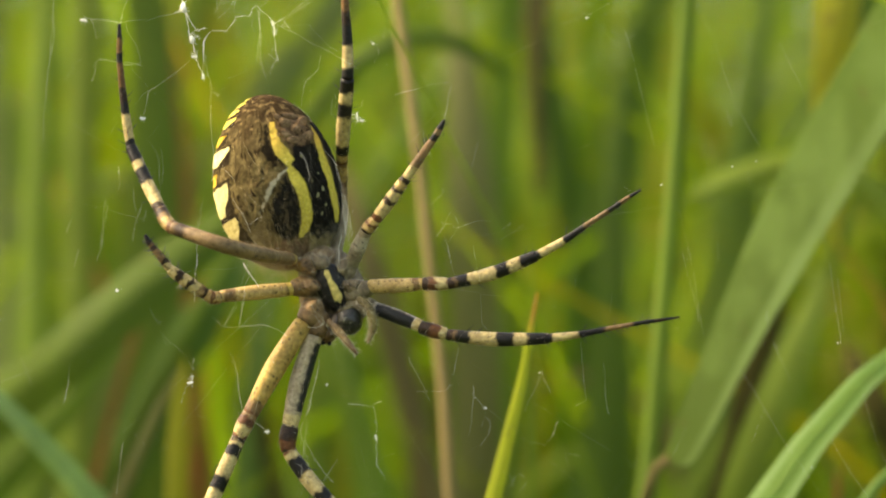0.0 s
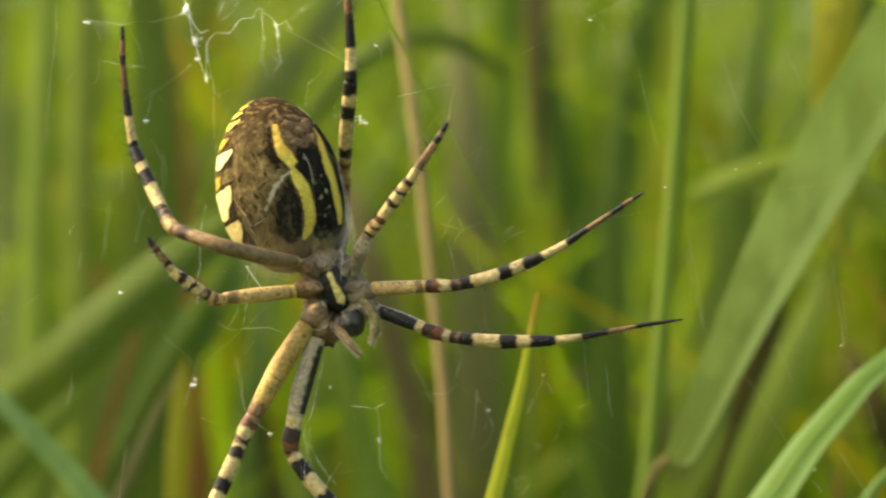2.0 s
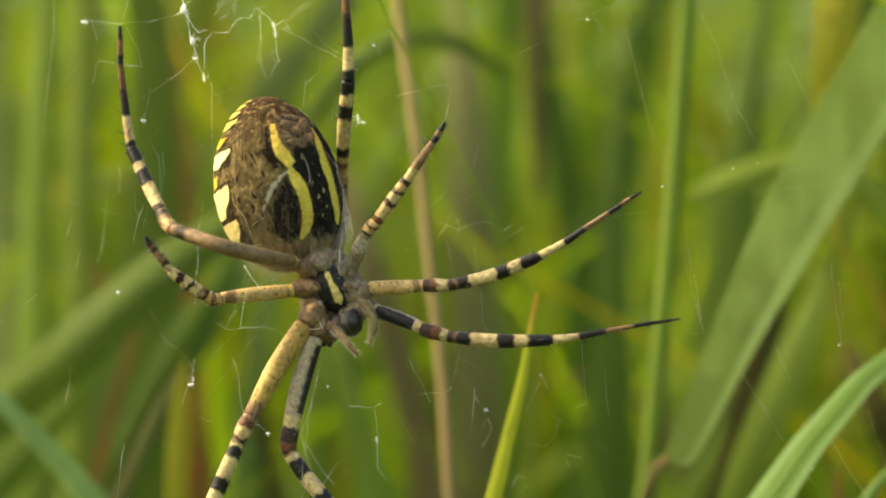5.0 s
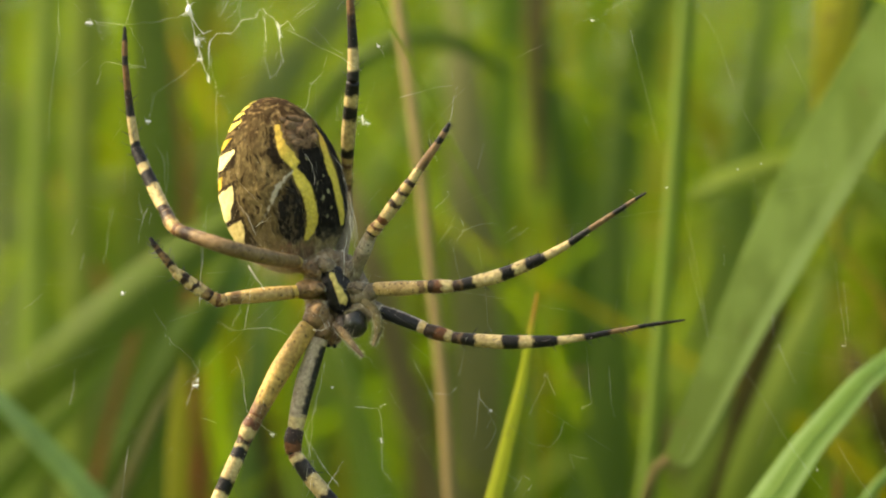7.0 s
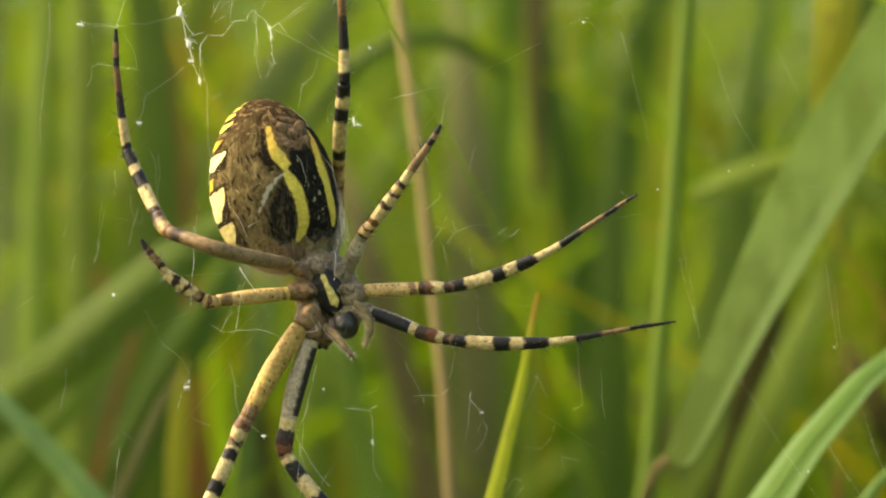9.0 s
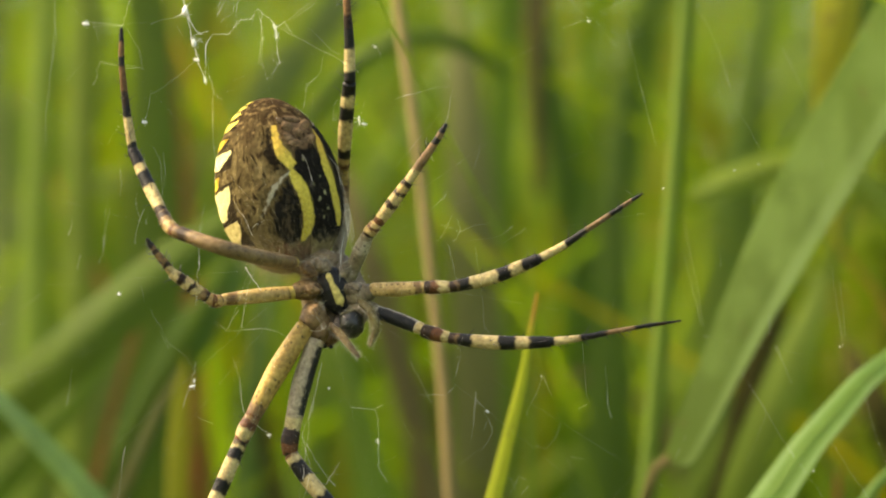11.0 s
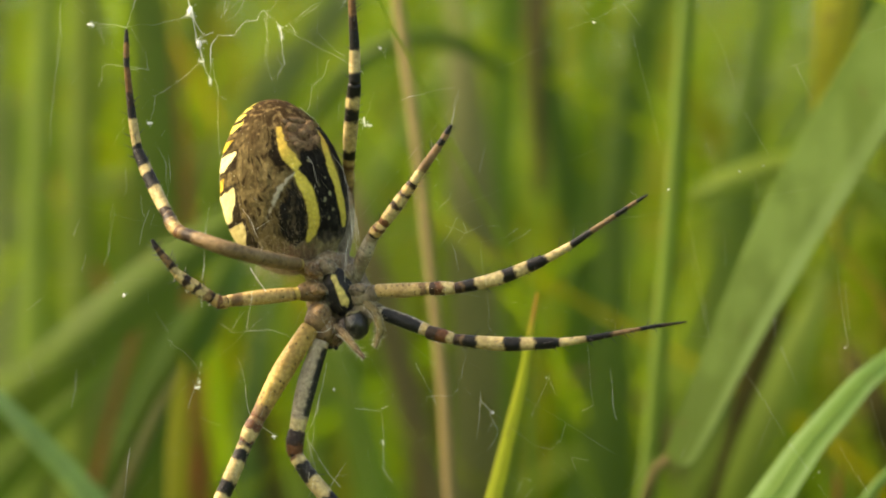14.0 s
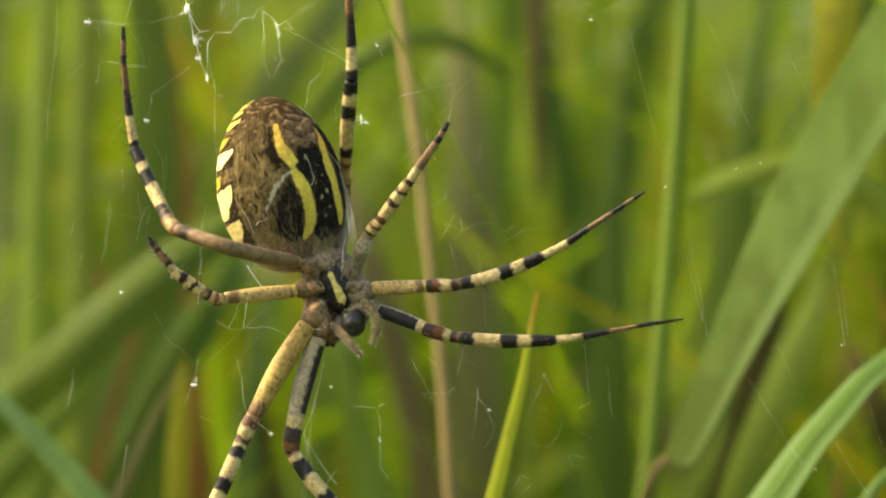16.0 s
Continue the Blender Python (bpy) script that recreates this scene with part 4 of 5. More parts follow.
            if -0.12 <= u <= 1.2 and rim < deep * 1.15:
                c = blend(c, (0.018, 0.013, 0.008), 0.85)
            if 0 <= u <= 1 and rim < deep * min(1.0, 1.25 - 0.85 * u + 0.2 * n2):
                c = np.array(col) * (1 + 0.1 * n3 + 0.08 * hair)
                if rim > deep * 0.6 and col is AMBER:
                    c = c * 0.6
        if far < -131 and math.sin(s * 19 + n1) > 0:
            c = np.array((0.7, 0.6, 0.25))
    return c


def build_abdomen(spider):
    t = radians(11.6)
    axis, lat, toward = np.array([-math.sin(t), 0, math.cos(t)]), np.array([math.cos(t), 0, math.sin(t)]), np.array([0, -1.0, 0])
    roll = radians(40)
    belly, side = math.cos(roll) * toward + math.sin(roll) * lat, math.cos(roll) * lat - math.sin(roll) * toward
    centre = np.array((-3.96, 2.2, 6.28))
    # closer sections round the belly and flank than over the back
    turns = np.concatenate([np.linspace(-150, 70, 330), np.linspace(70, 210, 81)[1:-1]])
    rings, seg = 300, len(turns)
    verts, cols = [], []
    for i in range(rings + 1):
        th = math.pi * i / rings
        s = math.cos(th)
        for deg in turns:
            deg = (deg + 180) % 360 - 180
            phi = radians(deg)
            r = math.sin(th)
            d = math.cos(phi) * belly + math.sin(phi) * side
            p = centre + axis * (6.46 if s > 0 else 5.75) * s + d * r * 4.34 * (1 - 0.035 * s - 0.06 * max(s, 0) ** 2)
            q = Vector(p)
            wrinkle = 0.08 * noise.noise(q * 0.9) + 0.04 * noise.noise(q * 2.6) + 0.022 * noise.noise(Vector((deg * 0.2, s * 3, 0))) + 0.008 * noise.noise(Vector((deg * 0.5, s * 7, 4))) + 0.012 * noise.noise(q * 9)
            ring = math.hypot((s - 0.55) * 6.4, phi * 3.4)
            rise = 0.3 * math.exp(-(ring / 1.1) ** 2) + 0.05 * math.sin(ring * 7) * math.exp(-(ring / 1.6) ** 2)
            verts.append(p + d * (wrinkle + rise))
            cols.append(abdomen_colour(s, deg, q))
    faces = [(i * seg + j, (i + 1) * seg + j, (i + 1) * seg + (j + 1) % seg, i * seg + (j + 1) % seg) for i in range(rings) for j in range(seg)]
    ab = linked("abdomen", np.array(verts) * MM, faces, SKIN, spider, "brown streaked abdomen, black belly with two yellow lines", colours=np.clip(cols, 0, 1))
    # spinnerets: blunt folded lobes in a cluster
    for ds, dp, wide, high, tall, lean in ((0.69, -1, 0.85, 0.26, 0.22, 0.3), (0.615, -12, 0.55, 0.4, 0.24, 0.6), (0.60, 9, 0.62, 0.42, 0.22, -0.5), (0.535, -3, 0.5, 0.42, 0.28, 0.5),
                                           (0.50, -16, 0.55, 0.32, 0.2, 0.7), (0.45, 6, 0.75, 0.36, 0.18, -0.3), (0.43, -9, 0.62, 0.32, 0.16, 0.2), (0.69, -16, 0.5, 0.22, 0.14, 0.6)):
        ph = radians(dp)
        d = math.cos(ph) * belly + math.sin(ph) * side
        foot = centre + axis * 6.46 * ds + d * (4.34 * math.sqrt(1 - ds * ds) * 0.96 + 0.12)
        across = np.cross(d, axis)
        across, up = across * math.cos(lean) + axis * math.sin(lean), axis * math.cos(lean) - across * math.sin(lean)
        v, f, par = ellipsoid(foot, [d * tall, up * high, across * wide], 30, 20)
        for i in range(len(v)):
            v[i] += (v[i] - foot) * (0.25 * noise.noise(Vector(v[i]) * 1.3) + 0.1 * noise.noise(Vector(v[i]) * 5))
        # Lobes darker at the foot: shade of the creases put into the colour
        c = np.array([np.array((0.19, 0.125, 0.068)) * (0.45 + 0.65 * max(u, 0) + 0.5 * noise.noise(Vector(q) * 2.2) + 0.5 * noise.noise(Vector(q) * 8)) for (u, _), q in zip(par, v)])
        linked("spinneret", v * MM, f, SKIN, ab, "brown folded spinneret", colours=np.clip(c, 0, 1))
    # fine pale hairs, thickest and longest towards the waist
    rng = np.random.default_rng(8)
    hv, hf = [], []
    for _ in range(6500):
        i = int(rings * (1 - abs(rng.normal(0, 0.22)))) if rng.random() < 0.8 else int(rng.integers(6, rings - 4))
        i = min(max(i, 6), rings - 14)
        p = np.array(verts[i * seg + int(rng.integers(0, seg))])
        q = p - centre
        q /= np.linalg.norm(q)
        low = i > rings * 0.66
        run = (q * (0.55 if low else 0.3) - axis * 0.6 + rng.normal(0, 0.22, 3)) * (0.25 + 0.35 * rng.random() + (1.3 * rng.random() if low else 0))
        w = np.cross(q, axis) * 0.003
        o = len(hv)
        bend = p + run * 0.5 + q * 0.06
        hv += [p + w, p - w, bend + w * 0.7, bend - w * 0.7, p + run]
        hf += [(o, o + 1, o + 3, o + 2), (o + 2, o + 3, o + 4)]
    tagged(linked("hair_coat", np.array(hv) * MM, hf, HAIR_OLIVE, ab, smooth=False), kind="stuff")


def lump(name, centre, axes, colour, material, parent, label="", seed=0.0, speck=0.3, pattern=None, fuzz=0, uneven=0.06):
    v, f, par = ellipsoid(centre, axes, 80, 60)
    cols = []
    for i in range(len(v)):
        q = Vector(v[i]) * 2.5 + Vector((seed, 0, 0))
        v[i] = v[i] + (v[i] - np.array(centre)) * 0.05 * noise.noise(q * 0.7)
        c = np.array(colour) * max(1 + speck * 1.8 * noise.noise(q) + speck * 1.5 * noise.noise(q * 3.7) + speck * 0.8 * noise.noise(q * 9), 0.15)
        cols.append(c if pattern is None else pattern(par[i], v[i], c))
        v[i] = v[i] + (v[i] - np.array(centre)) * uneven * noise.noise(q * 2.1)
    ob = linked(name, v * MM, f, material, parent, label, colours=np.clip(cols, 0, 1))
    if fuzz:
        fuzz_on(ob, v, np.array(centre, float), fuzz, int(seed * 31) + len(name))
    return ob


def fuzz_on(ob, v, centre, count, seed, long=0.3, material=None):
    """Short hairs standing off a rounded part."""
    rng = np.random.default_rng(seed)
    hv, hf = [], []
    for k in rng.integers(0, len(v), count):
        p = np.array(v[k])
        q = p - centre
        q /= np.linalg.norm(q) + 1e-9
        tip = p + (q * 0.8 + rng.normal(0, 0.35, 3)) * long * (0.5 + rng.random())
        w = np.cross(q, (0.3, 0.2, 0.9)) * 0.0045
        o = len(hv)
        hv += [p + w, p - w, p + np.array((0, 0, 0.01)), tip]
        hf += [(o, o + 1, o + 3), (o + 1, o + 2, o + 3), (o + 2, o, o + 3)]
    tagged(linked("hair_coat", np.array(hv) * MM, hf, material or HAIR_PALE, ob, smooth=False), kind="stuff")


def build_front_body(spider):
    # plate between the legs, with its yellow stripe, and the carapace behind it
    u, w = np.array([0.30, 0, -0.95]), np.array([0.95, 0, 0.30])
    a0, a1 = np.array((-0.49, -1.1, 0.62)), np.array((0.46, -1.1, -1.43))

    def sternum_marks(par, p, c):
        d = (a1 - a0)
        t = float(np.dot(p - a0, d) / np.dot(d, d))
        off = float(np.linalg.norm((p - a0 - d * t)[[0, 2]]))
        half = np.interp(t, [-0.06, 0.05, 0.35, 0.55, 0.9, 1.05], [0, 0.2, 0.14, 0.25, 0.31, 0])
        return np.array((0.68, 0.56, 0.17)) if -0.05 < t < 1.05 and off < half and p[1] < 0 else c

    lump("carapace", (-0.17, 1.3, -0.86), [u * 3.1, w * 2.3, np.array([0, 1.25, 0])], (0.2, 0.155, 0.1), CHITIN, spider, "grey-brown hairy carapace", fuzz=900)
    lump("sternum", (-0.11, -0.2, -0.46), [u * 1.75, w * 1.0, np.array([0, 0.85, 0])], (0.016, 0.015, 0.013), CHITIN, spider, "black breastplate with a yellow middle stripe", 2, 0.2, sternum_marks)
    lump("waist", (-1.18, 0.6, 1.3), [u * 1.0, w * 1.35, np.array([0, 0.8, 0])], (0.25, 0.175, 0.095), CHITIN, spider, seed=3, fuzz=420)
    # bases between the legs
    for c, r, col in ((((-1.78, -0.4, 0.92)), 0.62, (0.21, 0.13, 0.065)), (((-1.04, -0.6, 1.23)), 0.5, (0.2, 0.15, 0.09)), (((-1.57, -0.7, -0.37)), 0.62, (0.25, 0.155, 0.075)), (((-1.49, -0.8, -2.01)), 0.7, (0.23, 0.14, 0.062)),
                      (((1.32, -0.5, -0.45)), 0.7, (0.15, 0.12, 0.07)), (((0.66, -0.2, 0.84)), 0.55, (0.16, 0.13, 0.08)), (((-0.59, -0.5, 1.15)), 0.45, (0.2, 0.16, 0.1))):
        out = np.array((c[0] + 0.11, 0, c[2] + 0.46))
        out /= np.linalg.norm(out)
        lump("coxa", c, [out * r * 1.15, np.cross(out, (0, 1, 0)) * r * 0.78, np.array([0, r * 0.95, 0])], col, CHITIN, spider, seed=r * 9, speck=0.55, fuzz=260, uneven=0.09)
    # jaws, lip and feelers
    jaw = lump("jaw", (1.1, -0.9, -2.73), [u * 0.98, w * 0.86, np.array([0, 0.85, 0])], (0.026, 0.026, 0.02), FANG, spider, "shiny dark jaw", 4, 0.4, fuzz=60, uneven=0.01)
    lump("jaw", (0.33, -0.6, -2.96), [u * 0.85, w * 0.6, np.array([0, 0.75, 0])], (0.045, 0.032, 0.018), FANG, spider, "shiny dark jaw", 5, 0.4, uneven=0.01)
    lump("lip", (0.88, -1, -1.96), [w * 0.55, u * 0.2, np.array([0, 0.4, 0])], (0.15, 0.13, 0.065), CHITIN, spider, seed=6)
    lump("head_front", (-0.58, 0.1, -3.52), [u * 0.8, w * 0.9, np.array([0, 0.8, 0])], (0.14, 0.08, 0.035), CHITIN, spider, seed=7, fuzz=300)
    for e in ((-0.7, -0.5, -4.26), (-0.28, -0.5, -4.3)):
        lump("eye", e, [u * 0.14, w * 0.14, np.array([0, 0.14, 0])], (0.01, 0.01, 0.01), FANG, spider, "small black eye")
    for pts, rad, bands in (([(-0.35, -0.8, -2.73), (0.36, -1.4, -3.39), (1.05, -1.7, -4.22), (1.7, -1.8, -4.97)], [0.24, 0.25, 0.2, 0.11], [(0, (0.16, 0.11, 0.055)), (0.35, (0.26, 0.18, 0.085)), (0.7, (0.2, 0.12, 0.06)), (0.9, D_TIP)]),
                            ([(1.63, -0.9, -1.21), (2.41, -1.5, -1.87), (2.72, -1.7, -3.01), (2.34, -1.8, -4.25)], [0.24, 0.28, 0.26, 0.11], [(0, (0.16, 0.13, 0.055)), (0.5, (0.17, 0.14, 0.05)), (0.8, (0.22, 0.17, 0.07))])):
        v, f, c, path, rr = segment_mesh(pts, rad, bands, rad[0] * 11, 0.6)
        palp = linked("feeler", v * MM, f, CHITIN, spider, "short speckled mouth feeler", colours=c)
        bristles([(path, rr)], 420, 17, 0.42, HAIR_PALE, palp, "hair_coat", thick=0.008)


D_TIP = (0.1, 0.06, 0.03)


def build_spider():
    spider = new("spider")
    spider.location = SPIDER_AT
    tagged(spider, "yellow and black spider with banded legs hanging in its web", "spider")
    build_abdomen(spider)
    build_front_body(spider)
    build_legs(spider)
    return spider


spider = build_spider()


# ---- the web ----
def thread_verts(points, radius, verts, faces, n=None, wobble=0.0, rng=None):
    """A silk line: straight runs with small kinks, thick and thin by turns."""
    p = np.array(points, float)
    cut = np.concatenate([[0], np.cumsum(np.linalg.norm(np.diff(p, axis=0), axis=1) + 1e-9)])
    n = n or max(2, int(cut[-1] / 0.16) + 2 if wobble else len(p) * 6)
    t = np.linspace(0, cut[-1], n)
    path = np.column_stack([np.interp(t, cut, p[:, k]) for k in range(3)])
    if wobble:
        kink = rng.normal(0, 1, (n, 3)) * (1, 0.5, 1)
        slow = np.column_stack([np.interp(np.arange(n), np.arange(0, n + 4, 4), rng.normal(0, 1, len(np.arange(0, n + 4, 4)))) for _ in range(3)])
        path = path + wobble * (0.45 * kink + 1.1 * slow) * np.array([1, 0.5, 1])
    uneven = [radius * (0.3 + 1.9 * abs(noise.noise(Vector(q) * 0.8)) ** 1.3 + 1.2 * abs(noise.noise(Vector(q) * 3.3)) ** 1.5) for q in path]
    o = len(verts)
    v, f, _ = sweep(path, np.array(uneven), 5)
    verts.extend(v)
    faces.extend(tuple(i + o for i in q) for q in f)


def tuft(web, place, size, seed, stretch=(1, 1, 1)):
    """A clot of torn silk: a ragged little lump with a few loose ends."""
    rng = np.random.default_rng(seed)
    verts, faces = [], []
    v, f, _ = ellipsoid(place, [np.array((size * 0.75 * stretch[0], 0, 0)), np.array((0, size * 0.4, 0)), np.array((0, 0, size * 0.75 * stretch[2]))], 14, 10)
    for i in range(len(v)):
        v[i] += (v[i] - np.array(place)) * 1.5 * noise.noise(Vector(v[i]) * (0.9 / size) + Vector((seed, 0, 0)))
    verts.extend(v)
    faces.extend(f)
    for _ in range(8):
        d = rng.normal(size=3) * np.array([1, 0.4, 1])
        d = d / np.linalg.norm(d) * size * (1 + 1.6 * rng.random())
        p = np.array(place)
        thread_verts([p, p + d * 0.5 + rng.normal(0, size * 0.3, 3), p + d], 0.012, verts, faces)
    linked("silk_tuft", np.array(verts) * MM, faces, TUFT, web, "white clot of torn silk")


def build_web():
    web = new("spider_web")
    web.location = SPIDER_AT
    tagged(web, "torn orb web of fine white silk threads, spider on it", "spider web")
    rng = np.random.default_rng(21)

    def thread(name, lines, radius, wobble=0.0, label=""):
        verts, faces = [], []
        for pts in lines:
            thread_verts(pts, radius, verts, faces, None, wobble, rng)
        return linked(name, np.array(verts) * MM, faces, SILK, web, label)

    # thick torn strands above the abdomen
    thread("silk_strand", [[(-10.32, -3, 21.07), (-9.98, -3, 18.63), (-9.75, -3, 17.99), (-9.19, -3, 16.87), (-8.89, -3, 16.57), (-8.33, -3, 16.83)]], 0.0242, 0.035, "thick crumpled white silk strand")
    thread("silk_strand", [[(-9.75, -3, 17.99), (-9.42, -3, 16.34), (-9.19, -3, 15.81), (-9.04, -3, 14.88), (-8.51, -3, 13.56)], [(-9.42, -3, 16.34), (-8.89, -3, 16.72)]], 0.0220, 0.035, "thick crumpled white silk strand")
    thread("silk_strand", [[(-8.51, -3, 13.56), (-8.59, -3, 15.21), (-8.48, -3, 15.97), (-8.03, -3, 16.6), (-7.01, -3, 16.53), (-6.64, -3, 17.02), (-6.26, -3, 17.54), (-5.43, -3, 17.58), (-5.21, -3, 18.11), (-5.02, -3, 18.22), (-4.31, -3, 17.77), (-3.74, -3, 17.02)]], 0.0187, 0.035, "thick crumpled white silk strand")
    thread("silk_strand", [[(-4.04, -3, 17.24), (-3.89, -3, 16.64), (-3.74, -3, 15.66), (-3.71, -3, 14.61)], [(-3.74, -3, 17.02), (-3.26, -3, 17.32), (-2.77, -3, 16.79)]], 0.0187, 0.035, "thick crumpled white silk strand")
    thread("silk_strand", [[(-9.04, -3, 14.88), (-11.14, -3, 13.19), (-12.2, -3, 12.51), (-12.35, -3, 11.5), (-12.57, -3, 10.71)]], 0.0073, 0.035)
    thread("silk_strand", [[(-8.44, -3, 15.06), (-8.21, -3, 13.56), (-7.99, -3, 12.58), (-7.46, -3, 12.28)], [(-7.99, -3, 12.58), (-8.06, -3, 10.18), (-7.99, -3, 8.98), (-7.69, -3, 7.55)]], 0.0059, 0.035)
    thread("silk_strand", [[(-0.66, -3, 14.95), (-0.93, -3, 14.12), (-1.53, -3, 13.45), (-1.79, -3, 13.11), (-1.9, -3, 13.34)], [(-1.79, -3, 13.11), (-1.94, -3, 12.06)]], 0.0075, 0.035)
    thread("silk_strand", [[(0.27, -3, 12.36), (0.01, -3, 11.68), (-0.06, -3, 10.74)]], 0.0053, 0.035)
    thread("silk_strand", [[(-16.59, -3, 17.32), (-16.03, -3, 17.47), (-15.65, -3, 16.04)], [(-16.03, -3, 17.32), (-14.07, -3, 17.13)], [(-15.46, -3, 14.69), (-15.8, -3, 14.39), (-15.73, -3, 13.75), (-15.95, -3, 13.19)], [(-15.46, -3, 14.69), (-12.57, -3, 14.27)]], 0.0059, 0.035)
    thread("silk_strand", [[(-13.32, -3, 21.07), (-13.55, -3, 18.82), (-14.04, -3, 17.02)], [(0.8, -3, 21.07), (0.57, -3, 22.95)]], 0.0080, 0.035)
    thread("silk_strand", [[(7.49, -3, 10.67), (7.75, -3, 12.06), (7.94, -3, 13.11)], [(6.51, -3, 8.3), (6.28, -3, 8.75), (6.06, -3, 9.96)], [(2.75, -3, 15.74), (3.2, -3, 14.99)]], 0.0059, 0.035)
    thread("silk_strand", [[(-5.87, -3.2, 1.17), (-5.38, -3.2, 0.42), (-4.93, -3.2, -0.37)]], 0.0495, 0.035, "bright glinting silk strand")
    thread("silk_strand", [[(-5.1, -3, 2.59), (-5.21, -3, 1.17), (-5.7, -3, -0.15), (-6.11, -3, -2.89)], [(-8.85, -3, 3.98), (-8.97, -3, 1.17), (-9.19, -3, -1.46)]], 0.0059, 0.035)
    thread("silk_strand", [[(-7.95, -3, -2.59), (-7.2, -3, -3.12), (-6.34, -3, -1.84)], [(-7.2, -3, -3.12), (-4.76, -3, -2.96), (-3.63, -3, -3.27), (-3.03, -3, -3.72)]], 0.0059, 0.035)
    thread("silk_strand", [[(-6.71, -3, -4.77), (-6.26, -3, -6.35), (-6.04, -3, -8.22), (-5.81, -3, -8.79)], [(-5.13, -3, -9.35), (-4.53, -3, -9.84), (-4.08, -3, -10.18)]], 0.0059, 0.035)
    thread("silk_strand", [[(1.1, -3, -8.26), (2.83, -3, -8.34), (2.98, -3, -8.97), (2.9, -3, -9.43), (2.98, -3, -10.66), (2.98, -3, -12.17), (3.35, -3, -12.92)], [(2.83, -3, -8.34), (3.28, -3, -8)]], 0.0125, 0.035)
    thread("silk_strand", [[(9.44, -3, -7.1), (9.36, -3, -8.6), (9.14, -3, -10.33)], [(9.51, -3, -7.66), (10.19, -3, -8.79), (10.53, -3, -9.54), (10.27, -3, -10.48), (9.81, -3, -10.97)], [(10.27, -3, -9.16), (9.93, -3, -9.8)], [(8.31, -3, -5.59), (8.09, -3, -6.27)]], 0.0059, 0.035)
    thread("silk_strand", [[(-0.81, -3, -5.22), (-1.38, -3, -8.22), (-2.13, -3, -10.1), (-1.53, -3, -12.35), (-2.13, -3, -14.98)], [(-2.13, -3, -10.1), (-0.81, -3, -12.35), (0.12, -3, -13.48)]], 0.0071, 0.035)
    thread("silk_strand", [[(-10.02, -3, -8.22), (-9.27, -3, -5.97), (-9.19, -3, -5.22)], [(-17.38, -3, -5.59), (-17.75, -3, -8.15)], [(-13.85, -3, -10.85), (-14.37, -3, -14.31)]], 0.0071, 0.035)
    thread("silk_strand", [[(11.39, -3, 3.35), (11.92, -3, 3.8)], [(-4.76, -3, 18.44), (-4.76, -3, 16.19)], [(-3.26, -3, 17.32), (-1.38, -3, 18.82)], [(-3.74, -3, 17.02), (0.12, -3, 15.06), (1.63, -3, 14.12)]], 0.0066, 0.035)
    thread("silk_strand", [[(-1.36, -3.4, -1.45), (-0.61, -3.4, -3.06), (-0.87, -3.4, -2.2)], [(0.44, -3.4, 2.29), (0.44, -3.4, 0.12)], [(-3.68, -3.4, 2.29), (-3.76, -3.4, 1.47)], [(0.78, -3.4, -2.77), (1, -3.4, -2.2)]], 0.0053, 0.035)
    thread("silk_strand", [[(-7.58, -3, 17.47), (-6.94, -3, 17.84), (-6.34, -3, 18.74), (-6.04, -3, 19.95)], [(-7.46, -3, 19.57), (-7.69, -3, 18.37)], [(-4.76, -3, 18.07), (-4.83, -3, 16.34), (-4.91, -3, 14.61)], [(-3.63, -3, 14.61), (-4.38, -3, 13.56), (-4.61, -3, 13.86)]], 0.0060, 0.035)
    thread("silk_strand", [[(-18.51, -3, 18.07), (-18.66, -3, 15.44), (-19.03, -3, 11.68)], [(-11.29, -3, 8.75), (-11.14, -3, 7.18), (-11.44, -3, 5.67)], [(-12.57, -3, 5), (-13.02, -3, 3.8), (-13.21, -3, 2.67)], [(-14.9, -3, 4.92), (-15.28, -3, 2.29)]], 0.0045, 0.035)
    thread("silk_strand", [[(0.69, -2, 6.45), (1.03, -2, 4.94), (1.37, -2, 2.67)], [(0.84, -2, 5.69), (0.91, -2, 3.05)], [(0.54, -2, 5.88), (1.14, -2, 2.29)]], 0.0058, 0.035)
    # fine torn lines all round
    thread("silk_strand", [[(-18.56, -3, 18.93), (-18.44, -3, 16.30), (-18.82, -3, 14.05), (-19.12, -3, 11.05), (-19.20, -3, 9.17)], [(-15.93, -3, 17.13), (-12.29, -3, 17.32), (-9.73, -3, 17.81)], [(-13.79, -3, 17.06), (-12.92, -3, 15.55), (-12.66, -3, 14.43)], [(-15.55, -3, 14.73), (-12.74, -3, 14.35)], [(-11.98, -3, 9.17), (-11.50, -3, 8.04), (-11.42, -3, 5.79)], [(-14.16, -3, 7.67), (-14.13, -3, 6.54), (-14.24, -3, 5.79)], [(-14.99, -3, 5.41), (-15.18, -3, 3.91), (-15.37, -3, 2.78)]], 0.0042, 0.03)
    thread("silk_strand", [[(-13.19, -3, 5.98), (-13.11, -3, 4.96), (-12.89, -3, 4.47)], [(-8.60, -3, 5.22), (-8.91, -3, 3.16)], [(-17.24, -3, 4.29), (-17.62, -3, 3.16)], [(-8.04, -3, 13.30), (-7.97, -3, 9.92), (-7.82, -3, 8.42), (-8.00, -3, 6.54)], [(-16.87, -3, 2.03), (-17.06, -3, 0.91)], [(-15.18, -3, 2.78), (-15.55, -3, 1.28)], [(-20.81, -3, -1.65), (-19.50, -3, -0.75)], [(-22.13, -3, -2.74), (-21.68, -3, -2.48)]], 0.0045, 0.03)
